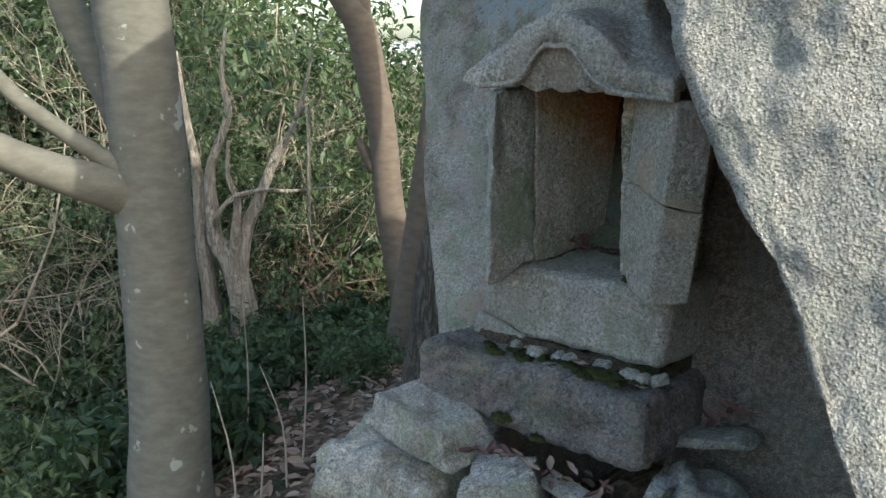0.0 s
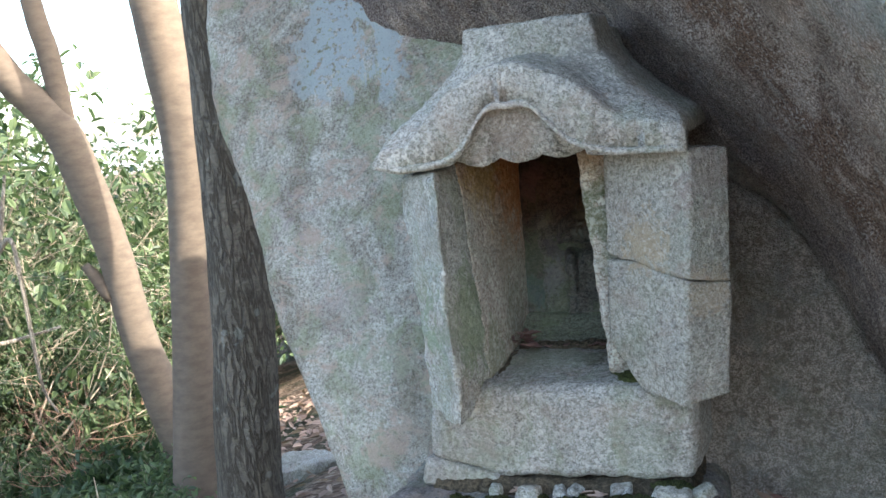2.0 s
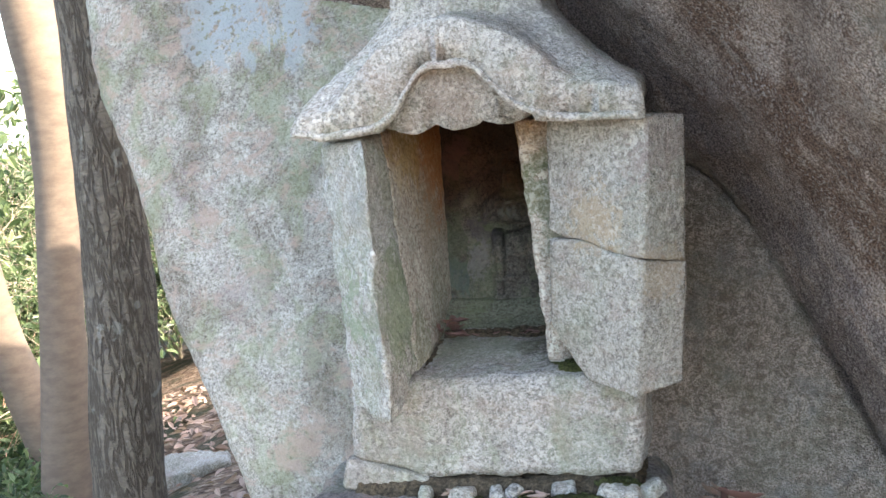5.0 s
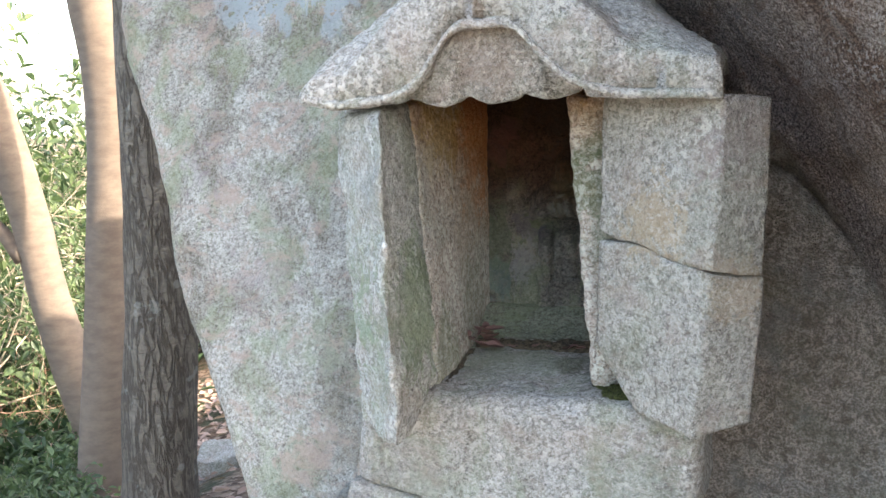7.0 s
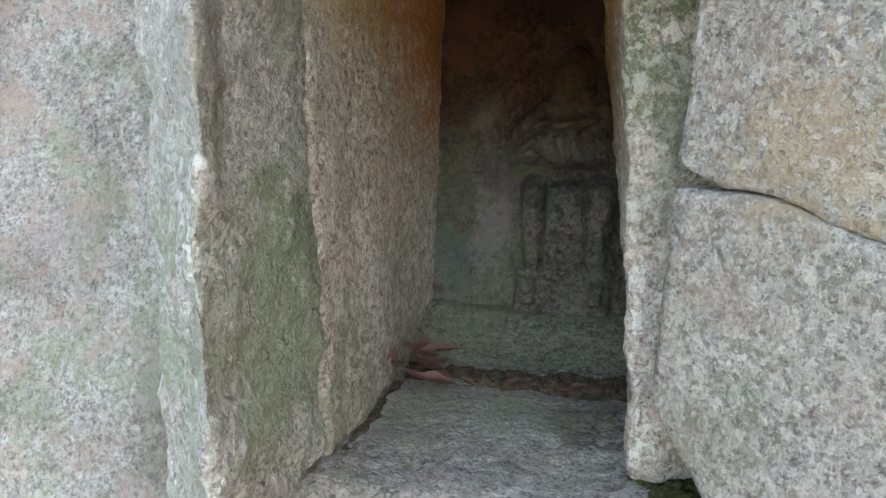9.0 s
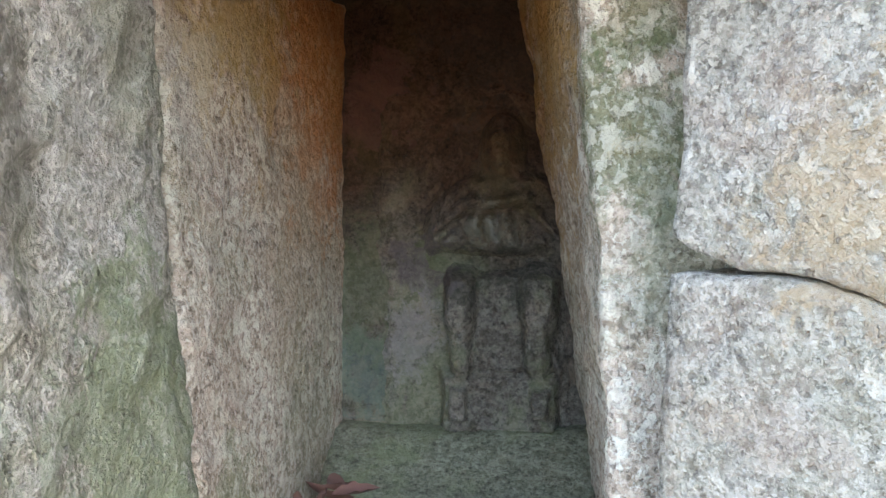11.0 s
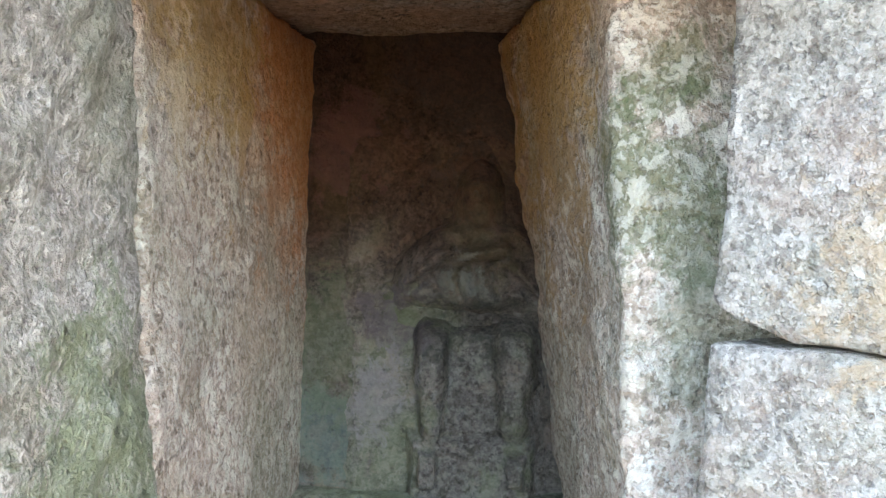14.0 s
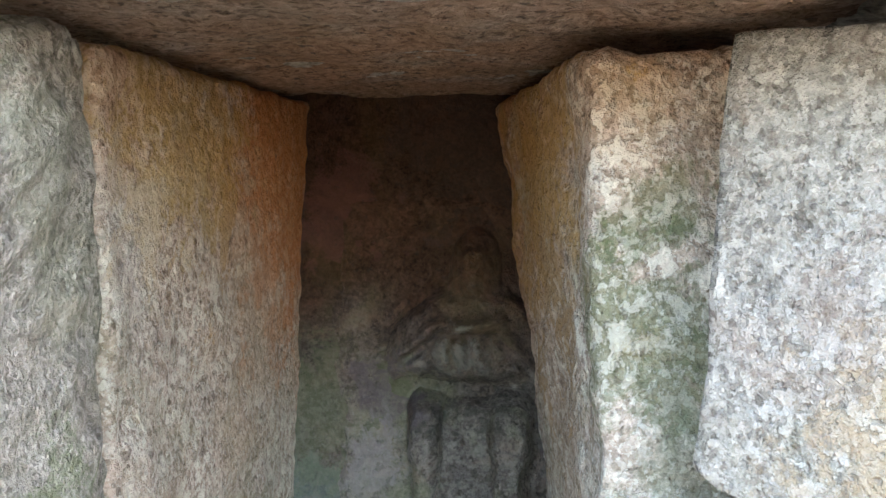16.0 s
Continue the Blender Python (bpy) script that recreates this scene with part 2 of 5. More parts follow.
SLAB = granite("boulder granite with blue lichen", (0.45, 0.44, 0.395), (0.325, 0.312, 0.278), (0.13, 0.125, 0.115), algae=0.65, pink=1.0, blue=0.9, relief=0.9, grime=0.9, speckle=0.8, spots=0.7,
               stains=[((-0.62, 0.25, 1.12), 0.14, (0.35, 0.285, 0.27), 0.6), ((-0.45, 0.2, 0.95), 0.12, (0.30, 0.31, 0.235), 0.7), ((-0.42, 0.3, 1.30), 0.13, (0.36, 0.37, 0.33), 0.6), ((-0.8, 0.35, 1.35), 0.12, (0.335, 0.285, 0.29), 0.6), ((-0.40, 0.17, 0.80), 0.10, (0.29, 0.25, 0.19), 0.5)])
PLINTH = granite("weathered foundation granite", (0.27, 0.255, 0.25), (0.165, 0.155, 0.155), (0.06, 0.058, 0.058), algae=0.3, pink=0.5, grime=0.9, spots=0.8, speckle=0.55)
LEDGE = granite("algae-green granite", (0.29, 0.315, 0.245), (0.19, 0.21, 0.155), (0.06, 0.065, 0.055), algae=0.7, pink=0.1, grime=0.6, relief=0.7, spots=0.4, speckle=0.6)

RUBBLE = granite("lichen-grey rubble granite", (0.50, 0.50, 0.47), (0.33, 0.33, 0.31), (0.09, 0.09, 0.09), algae=0.5, pink=0.25, grime=0.9, spots=0.9, speckle=0.5)


def overhang_rock():
    """The big boulder: pale coarse granite outside, brown water-stained rock under the overhang."""
    m = Mat("coarse overhanging granite", 0.93)
    cells = m.voronoi(230.0)
    pick = m.node("ShaderNodeSeparateColor", Color=cells.outputs["Color"]).outputs[0]
    crystal = m.ramp(pick, (0.0, (0.13, 0.13, 0.12)), (0.25, (0.39, 0.39, 0.355)), (0.6, (0.57, 0.565, 0.52)), (0.9, (0.74, 0.73, 0.68)))
    fine = m.noise(260.0, 3.0, 0.7)
    pale = m.mix(0.5, crystal, m.ramp(fine, (0.32, (0.18, 0.18, 0.17)), (0.55, (0.53, 0.53, 0.48)), (0.7, (0.70, 0.70, 0.65))))
    green = m.span(m.noise(16.0, 5.0, 0.7), 0.50, 0.64)
    pale = m.mix(m.math("MULTIPLY", green, 0.5), pale, m.mix(0.6, pale, (0.26, 0.34, 0.27)))
    brown = m.mix(m.span(fine, 0.40, 0.62), (0.28, 0.20, 0.155), (0.82, 0.69, 0.58))
    streak = m.span(m.noise(9.0, 5.0, 0.65, m.stretch(1.6, 0.4, 0.7)), 0.40, 0.68)
    brown = m.mix(m.math("MULTIPLY", streak, 0.85), brown, m.mix(1.0, brown, (0.42, 0.40, 0.40), "MULTIPLY"))
    grit = m.span(m.noise(110.0, 6.0, 0.72, dist=0.6), 0.54, 0.42)
    brown = m.mix(m.math("MULTIPLY", grit, 0.5), brown, m.mix(1.0, brown, (0.35, 0.33, 0.32), "MULTIPLY"))
    brown = m.mix(m.math("MULTIPLY", m.span(m.noise(21.0, 5.0, 0.7), 0.52, 0.70), 0.55), brown, (0.24, 0.115, 0.06))
    blotch = m.noise(52.0, 7.0, 0.74, dist=0.8)
    wallc = m.mix(m.span(blotch, 0.36, 0.62), (0.31, 0.26, 0.205), (0.74, 0.66, 0.57))
    wallc = m.mix(m.math("MULTIPLY", m.span(fine, 0.54, 0.44), 0.65), wallc, (0.17, 0.145, 0.115))
    wallc = m.mix(m.math("MULTIPLY", m.span(m.noise(6.0, 7.0, 0.7, dist=0.6), 0.46, 0.62), 0.6), wallc, m.mix(0.6, wallc, (0.23, 0.235, 0.165)))
    wallc = m.mix(m.math("MULTIPLY", m.span(m.noise(10.0, 7.0, 0.7, dist=0.4), 0.52, 0.64), 0.6), wallc, m.mix(0.6, wallc, (0.34, 0.36, 0.35)))
    # distance below the lip, square to the lip's line
    q = m.math("ADD", m.math("MULTIPLY", m.math("SUBTRACT", m.axis(0), 0.627), -0.838), m.math("MULTIPLY", m.math("SUBTRACT", m.axis(2), 1.588), -0.546))
    s = m.math("SUBTRACT", m.math("MULTIPLY", m.axis(0), 0.546), m.math("MULTIPLY", m.axis(2), 0.838))
    flow = m.node("ShaderNodeCombineXYZ", X=q, Y=m.math("MULTIPLY", m.axis(1), 0.6), Z=m.math("MULTIPLY", s, 0.28)).outputs[0]
    runs = m.noise(26.0, 5.0, 0.68, flow)
    wide = m.noise(7.0, 4.0, 0.6, flow)
    qs = m.math("ADD", q, m.math("MULTIPLY", m.math("SUBTRACT", wide, 0.5), 0.16))
    # a rusty run of seepage, a dark damp zone beside the crevice, pale rubbed ridges
    seep = m.math("MULTIPLY", m.math("MULTIPLY", m.span(qs, 0.07, 0.13), m.span(qs, 0.235, 0.17)), m.span(runs, 0.36, 0.54))
    brown = m.mix(m.math("MULTIPLY", seep, 0.9), brown, m.mix(m.span(fine, 0.42, 0.6), (0.085, 0.05, 0.034), (0.27, 0.165, 0.11)))
    damp = m.math("MULTIPLY", m.span(qs, 0.19, 0.25), m.span(runs, 0.34, 0.56))
    brown = m.mix(m.math("MULTIPLY", damp, 0.75), brown, m.mix(m.span(fine, 0.42, 0.62), (0.075, 0.062, 0.06), (0.36, 0.30, 0.285)))
    ridge = m.math("MULTIPLY", m.span(runs, 0.56, 0.66), m.span(qs, 0.30, 0.16))
    brown = m.mix(m.math("MULTIPLY", ridge, 0.55), brown, m.mix(m.span(fine, 0.40, 0.62), (0.30, 0.255, 0.21), (0.68, 0.60, 0.52)))
    glint = m.math("MULTIPLY", m.span(m.noise(170.0, 3.0, 0.6), 0.56, 0.60), m.span(m.noise(12.0, 5.0, 0.7), 0.36, 0.60))
    brown = m.mix(m.math("MULTIPLY", glint, 0.7), brown, (0.62, 0.55, 0.48))
    qn = m.math("ADD", q, m.math("MULTIPLY", m.math("SUBTRACT", m.noise(14.0, 4.0), 0.5), 0.10))
    c = m.mix(m.span(qn, -0.02, 0.06), pale, brown)
    crease = m.math("ADD", 0.312, m.math("MULTIPLY", m.math("MAXIMUM", m.math("ADD", s, 0.65), 0.0), 0.15))
    low = m.span(m.math("SUBTRACT", m.math("ADD", q, m.math("MULTIPLY", m.math("SUBTRACT", m.noise(8.0, 4.0), 0.5), 0.05)), crease), -0.012, 0.012)
    c = m.mix(m.math("MULTIPLY", low, m.span(m.axis(2), 1.50, 1.25)), c, wallc)
    h = m.math("ADD", m.math("MULTIPLY", cells.outputs["Distance"], 0.9), m.math("ADD", m.math("MULTIPLY", fine, 0.5), m.math("MULTIPLY", m.noise(80.0, 5.0, 0.72), 2.6)))
    return m.done(c, m.bump(h, 1.0, 0.014))


OVERHANG = overhang_rock()


def bark(name, light, dark, rough_bark=False, lichen=0.3, ring=14.0):
    m = Mat(name, 0.88)
    if rough_bark:
        ridge = m.noise(1.0, 4.0, 0.55, m.stretch(30, 30, 6.5), 0.6)
        away = m.math("ABSOLUTE", m.math("SUBTRACT", ridge, 0.5))
        cross = m.math("ABSOLUTE", m.math("SUBTRACT", m.noise(1.0, 3.0, 0.5, m.stretch(9, 9, 30)), 0.5))
        crack = m.math("MULTIPLY", m.span(m.math("ADD", away, m.math("MULTIPLY", m.noise(120.0, 3.0, 0.7), 0.06)), 0.02, 0.12), m.math("ADD", 0.75, m.math("MULTIPLY", m.span(cross, 0.0, 0.08), 0.25)))
        fine = m.noise(80.0, 4.0, 0.7, m.stretch(1, 1, 0.4))
        c = m.mix(crack, dark, m.mix(fine, dark, light))
        h = m.math("ADD", m.math("MULTIPLY", crack, 1.0), m.math("MULTIPLY", fine, 0.4))
        n = m.bump(h, 0.9, 0.014)
    else:
        rings = m.noise(ring, 4.0, 0.6, m.stretch(0.8, 0.8, 2.0))
        fine = m.noise(90.0, 4.0, 0.7, m.stretch(1, 1, 1.8))
        c = m.mix(m.span(rings, 0.2, 0.8), dark, light)
        c = m.mix(m.math("MULTIPLY", m.span(fine, 0.4, 0.7), 0.35), c, dark)
        n = m.bump(m.math("ADD", rings, m.math("MULTIPLY", fine, 0.5)), 0.35, 0.005)
    if lichen:
        v = m.span(m.math("ADD", m.noise(9.0, 3.0, 0.5), m.math("MULTIPLY", m.noise(60.0), 0.08)), 0.68, 0.72)
        c = m.mix(m.math("MULTIPLY", v, lichen), c, (0.36, 0.38, 0.35))
    return m.done(c, n)


SMOOTH = bark("smooth grey bark", (0.195, 0.188, 0.158), (0.125, 0.12, 0.10), lichen=0.8)
TAN = bark("smooth tan bark", (0.20, 0.158, 0.122), (0.128, 0.10, 0.08), lichen=0.0)
ROUGH = bark("rough fissured bark", (0.27, 0.235, 0.19), (0.085, 0.072, 0.058), True, 0.35)
GNARL = bark("gnarled grey-tan bark", (0.58, 0.51, 0.43), (0.26, 0.22, 0.18), True, 0.3)
TWIG = bark("pale twig bark", (0.52, 0.45, 0.35), (0.30, 0.25, 0.19), lichen=0.0)
RED = bark("reddish twig bark", (0.50, 0.31, 0.23), (0.30, 0.18, 0.13), lichen=0.0)


def leafy(name, a, b, rough=0.45, through=0.35):
    """Leaf surface whose tint varies leaf by leaf, letting some light through."""
    m = Mat(name, rough)
    rnd = m.t.nodes.new("ShaderNodeNewGeometry").outputs["Random Per Island"]
    c = m.mix(rnd, a, b)
    m.b.inputs["Specular IOR Level"].default_value = 0.5
    m.done(c)
    tr = m.node("ShaderNodeBsdfTranslucent", Color=m.mix(1.0, c, (1.0, 1.15, 0.65), "MULTIPLY"))
    ms = m.node("ShaderNodeMixShader", Fac=through)
    m.t.links.new(m.b.outputs[0], ms.inputs[1])
    m.t.links.new(tr.outputs[0], ms.inputs[2])
    m.t.links.new(ms.outputs[0], m.t.nodes["Material Output"].inputs["Surface"])
    return m.m


GREEN = leafy("glossy evergreen leaves", (0.04, 0.072, 0.035), (0.155, 0.21, 0.10))
OLIVE = leafy("dull olive leaves", (0.10, 0.13, 0.08), (0.27, 0.30, 0.20), 0.42)
DEEP = leafy("dark green leaves", (0.028, 0.055, 0.028), (0.075, 0.12, 0.055))
DRY = leafy("dry brown leaves", (0.22, 0.14, 0.105), (0.50, 0.37, 0.30), 0.7, 0.15)
MAROON = leafy("maroon dead leaves", (0.10, 0.045, 0.04), (0.23, 0.13, 0.11), 0.6, 0.1)


def soil():
    m = Mat("leaf-covered forest soil", 0.95)
    v = m.voronoi(24.0, m.stretch(1, 1.6, 1))
    pick = m.node("ShaderNodeSeparateColor", Color=v.outputs["Color"]).outputs[0]
    c = m.ramp(pick, (0.0, (0.07, 0.045, 0.03)), (0.4, (0.15, 0.10, 0.07)), (0.75, (0.24, 0.17, 0.12)), (1.0, (0.32, 0.25, 0.19)))
    c = m.mix(m.span(m.noise(2.2, 5.0), 0.45, 0.62), c, (0.045, 0.05, 0.026))
    return m.done(c, m.bump(m.math("ADD", v.outputs["Distance"], m.noise(30.0)), 0.8, 0.03))


def moss():
    m = Mat("dark green moss", 1.0)
    f = m.noise(260.0, 3.0, 0.8)
    return m.done(m.mix(m.span(f, 0.35, 0.65), (0.022, 0.026, 0.010), (0.10, 0.115, 0.035)), m.bump(f, 1.0, 0.008))


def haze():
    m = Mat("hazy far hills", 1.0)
    # the haze of distance is painted into the hills' pale blue-grey colour
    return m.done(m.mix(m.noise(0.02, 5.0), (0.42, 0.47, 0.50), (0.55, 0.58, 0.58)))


WHITE = Mat("white plastic", 0.5).done((0.7, 0.72, 0.72))
SOIL, MOSS, HAZE = soil(), moss(), haze()


def humus():
    m = Mat("dark damp humus", 1.0)
    f = m.noise(120.0, 4.0, 0.8)
    return m.done(m.mix(m.span(f, 0.35, 0.68), (0.045, 0.037, 0.026), (0.17, 0.135, 0.09)), m.bump(f, 1.0, 0.012))


HUMUS = humus()


# ---------------------------------------------------------------- mesh tools
def obj(name, verts, faces, mat, parent=None, label="", smooth=True):
    me = bpy.data.meshes.new(name)
    me.from_pydata([tuple(map(float, v)) for v in verts], [], [tuple(map(int, f)) for f in faces])
    me.materials.append(mat)
    if smooth:
        me.shade_smooth()
    me.update()
    ob = new(name, me)
    if parent:
        ob.parent = parent
    if label:
        tagged(ob, label)
    return ob


def thing(name, label, category, group="", at=(0, 0, 0)):
    e = new(name)
    e.location = at
    e.empty_display_size = 0.1
    return tagged(e, label, category, group)


def normals(v, f):
    n = np.zeros_like(v)
    for k in range(f.shape[1]):
        a, b, c = v[f[:, k]], v[f[:, (k + 1) % f.shape[1]]], v[f[:, k - 1]]
        np.add.at(n, f[:, k], np.cross(b - a, c - a))
    return n / np.maximum(np.linalg.norm(n, axis=1, keepdims=True), 1e-12)


def rough_up(v, f, amp, scale, octaves=4, seed=0.0):
    n = normals(v, f)
    d = np.array([noise.fractal(Vector(p) * scale + Vector((seed, seed * 1.7, 0)), 0.8, 2.1, octaves) for p in v])
    return v + n * (amp * d)[:, None]


def lattice(nx, ny, nz):
    """The surface of a box of cells: whole-number points and outward quads."""
    key, pts, quads = {}, [], []

    def pid(p):
        if p not in key:
            key[p] = len(pts)
            pts.append(p)
        return key[p]

    size = (nx, ny, nz)
    for ax in range(3):
        b, c = (ax + 1) % 3, (ax + 2) % 3
        for side in (0, size[ax]):
            for i in range(size[b]):
                for j in range(size[c]):
                    q = []
                    for di, dj in ((0, 0), (1, 0), (1, 1), (0, 1)):
                        p = [0, 0, 0]
                        p[ax], p[b], p[c] = side, i + di, j + dj
                        q.append(pid(tuple(p)))
                    quads.append(q if side else q[::-1])
    return np.array(pts, float), np.array(quads)


def block(name, low, high, mat, parent=None, label="", res=0.007, rnd=0.014, amp=0.004, scale=9.0, seed=0.0, bend=None):
    """A hewn stone between four lower and four upper corners, given front left, front right, back right, back left."""
    lo, hi = np.array(low, float), np.array(high, float)
    L = np.array([np.linalg.norm(lo[1] - lo[0] + hi[1] - hi[0]) / 2, np.linalg.norm(lo[3] - lo[0] + hi[2] - hi[1]) / 2, np.linalg.norm(hi - lo, axis=1).mean()])
    n = np.clip(np.ceil(L / res), 2, 110).astype(int)
    p, f = lattice(*n)
    p = p / n * L
    r = min(rnd, L.min() * 0.45)
    q = np.clip(p, r, L - r)
    d = p - q
    p = q + r * d / np.maximum(np.linalg.norm(d, axis=1, keepdims=True), 1e-9)
    u, v, w = (p / L).T[:, :, None]

    def plan(c):
        return c[0] * (1 - u) * (1 - v) + c[1] * u * (1 - v) + c[2] * u * v + c[3] * (1 - u) * v

    x = plan(lo) * (1 - w) + plan(hi) * w
    if bend is not None:
        x = bend(x, u[:, 0], v[:, 0], w[:, 0])
    x = rough_up(x, f, amp, scale, 4, seed)
    x = rough_up(x, f, amp * 0.35, scale * 5, 3, seed + 9)
    x = rough_up(x, f, min(amp * 0.25, 0.0016), 75.0, 2, seed + 19)
    return obj(name, x, f, mat, parent, label)


def grid_faces(nu, nv):
    i, j = np.meshgrid(np.arange(nu - 1), np.arange(nv - 1), indexing="ij")
    a = (i * nv + j).ravel()
    return np.stack([a, a + nv, a + nv + 1, a + 1], 1)


def closed(front, back):
    """A closed skin out of a front and a back grid of the same size (nu, nv, 3)."""
    nu, nv = front.shape[:2]
    f = grid_faces(nu, nv)
    n = nu * nv
    rim = [i * nv for i in range(nu)] + [(nu - 1) * nv + j for j in range(1, nv)] + [i * nv + nv - 1 for i in range(nu - 2, -1, -1)] + [j for j in range(nv - 2, 0, -1)]
    rim = np.array(rim)
    nxt = np.roll(rim, -1)
    return np.concatenate([front.reshape(-1, 3), back.reshape(-1, 3)]), np.concatenate([f, f[:, ::-1] + n, np.stack([nxt, rim, rim + n, nxt + n], 1)])


def spline(points, step):
    """A smooth line through points, each with its radius as fourth number."""
    P = np.array(points, float)
    if len(P) == 2:
        P = np.array([P[0], P.mean(0), P[1]])
    Q = np.concatenate([[2 * P[0] - P[1]], P, [2 * P[-1] - P[-2]]])
    out = []
    for k in range(1, len(Q) - 2):
        m = max(2 if step < 0.4 else 1, int(np.linalg.norm(Q[k + 1][:3] - Q[k][:3]) / step))
        for t in np.arange(m) / m:
            a, b, c, d = Q[k - 1:k + 3]
            out.append(0.5 * (2 * b + (c - a) * t + (2 * a - 5 * b + 4 * c - d) * t * t + (3 * b - a - 3 * c + d) * t ** 3))
    return np.array(out + [Q[-2]])


def tube(points, sides=16, step=0.06, lump=0.0, seed=0.0):
    """A tapered stem along a line of points (x, y, z, radius), with closed ends."""
    S = spline(points, step)
    c, r = S[:, :3], np.maximum(S[:, 3], 0.0006)
    t = np.gradient(c, axis=0)
    t /= np.linalg.norm(t, axis=1, keepdims=True)
    ref = np.array([0.31, 0.93, 0.2]) if abs(t[0][2]) > 0.5 else np.array([0.1, 0.2, 0.97])
    a = np.cross(t, ref)
    a /= np.linalg.norm(a, axis=1, keepdims=True)
    b = np.cross(t, a)
    ang = np.arange(sides) / sides * 2 * math.pi
    ring = a[:, None] * np.cos(ang)[None, :, None] + b[:, None] * np.sin(ang)[None, :, None]
    rad = np.repeat(r[:, None], sides, 1)
    if lump:
        for i in range(len(c)):
            for k in range(sides):
                w = ring[i, k] * 1.3 + Vector(c[i]) * 2.2
                rad[i, k] *= 1 + lump * noise.fractal(Vector((w[0] + seed, w[1], w[2])), 1.0, 2.0, 3)
    v = (c[:, None] + ring * rad[:, :, None]).reshape(-1, 3)
    f = []
    for i in range(len(c) - 1):
        for k in range(sides):
            f.append((i * sides + k, i * sides + (k + 1) % sides, (i + 1) * sides + (k + 1) % sides, (i + 1) * sides + k))
    v = np.concatenate([v, [c[0], c[-1]]])
    n = len(c) * sides
    for k in range(sides):
        f.append((n, (k + 1) % sides, k, k))
        f.append((n + 1, n - sides + k, n - sides + (k + 1) % sides, n - sides + (k + 1) % sides))
    return v, np.array(f)


def merge(pieces):
    vs, fs, n = [], [], 0
    for v, f in pieces:
        vs.append(v), fs.append(np.asarray(f) + n)
        n += len(v)
    return np.concatenate(vs), [tuple(dict.fromkeys(f)) for f in np.concatenate(fs).tolist()]


def leaves(centres, aims, size, rng, slim=0.42, fold=0.16, spread=0.9):
    """Folded pointed leaves at centres, roughly along aims."""
    n = len(centres)
    d = aims + rng.normal(0, spread, (n, 3))
    d /= np.linalg.norm(d, axis=1, keepdims=True)
    s = np.cross(d, rng.normal(0, 0.45, (n, 3)) + np.array([0, 0, 1.0]))
    s /= np.linalg.norm(s, axis=1, keepdims=True)
    up = np.cross(s, d)
    L = (size * rng.uniform(0.6, 1.25, n))[:, None]
    base, tip = centres, centres + d * L - up * L * 0.15
    rib = [(0.30, 0.46), (0.66, 0.38)]
    side = [(centres + d * L * a + s * L * slim * k * w + up * L * (fold * w * 1.6 - 0.05 * a)) for k, row in ((1, rib), (-1, rib[::-1])) for a, w in row]
    v = np.stack([base, side[0], side[1], tip, side[2], side[3]], 1).reshape(-1, 3)
    k = np.arange(n)[:, None] * 6
    return v, np.concatenate([k + np.array([[0, 1, 2, 3]]), k + np.array([[0, 3, 4, 5]])])


# ---------------------------------------------------------------- ground and distance
def ground_height(x, y):
    left = np.minimum(x - 0.5, 0)
    z = 0.27 * np.maximum(left, -6) + 0.12 * np.minimum(np.maximum(left + 6, -60), 0) + 0.10 * np.clip(x - 0.5, 0, 12)
    z = z + 0.25 * np.clip(y - 0.2, -1.0, 1.6) + 0.06 * np.clip(y - 3, 0, 20) * (x > -3) - 0.05 * np.clip(y - 6, 0, 60)
    z = z + 0.48 * np.exp(-((x - 0.25) ** 2 + (y - 0.25) ** 2) / 0.30)
    return np.maximum(z, -13.0)


def sheet(name, centre, mat):
    g = np.concatenate([-np.geomspace(900, 6.2, 26), np.linspace(-6, 6, 121), np.geomspace(6.2, 900, 26)])
    X, Y = np.meshgrid(g + centre[0], g + centre[1], indexing="ij")
    Z = ground_height(X, Y)
    near = np.exp(-((X - centre[0]) ** 2 + (Y - centre[1]) ** 2) / 200)
    Z += np.array([noise.fractal(Vector((x * 0.9, y * 0.9, 0)), 1.0, 2.0, 4) for x, y in zip(X.ravel(), Y.ravel())]).reshape(X.shape) * (0.05 + 0.05 * (1 - near))
    v = np.stack([X, Y, Z], 2).reshape(-1, 3)
    return tagged(obj(name, v, grid_faces(len(g), len(g)), mat), "sloping forest floor covered with dry leaves", "ground", kind="structure")


ground = sheet("ground", (-1.5, 1.0), SOIL)


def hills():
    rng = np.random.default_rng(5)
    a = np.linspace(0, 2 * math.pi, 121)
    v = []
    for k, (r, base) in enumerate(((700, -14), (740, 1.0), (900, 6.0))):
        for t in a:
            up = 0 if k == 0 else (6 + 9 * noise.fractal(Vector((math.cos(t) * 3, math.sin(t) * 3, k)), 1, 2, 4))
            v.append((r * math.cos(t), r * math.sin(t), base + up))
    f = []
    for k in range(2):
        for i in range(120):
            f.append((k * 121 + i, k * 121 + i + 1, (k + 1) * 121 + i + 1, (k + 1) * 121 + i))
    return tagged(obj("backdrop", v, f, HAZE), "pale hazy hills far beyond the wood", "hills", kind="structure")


backdrop = hills()


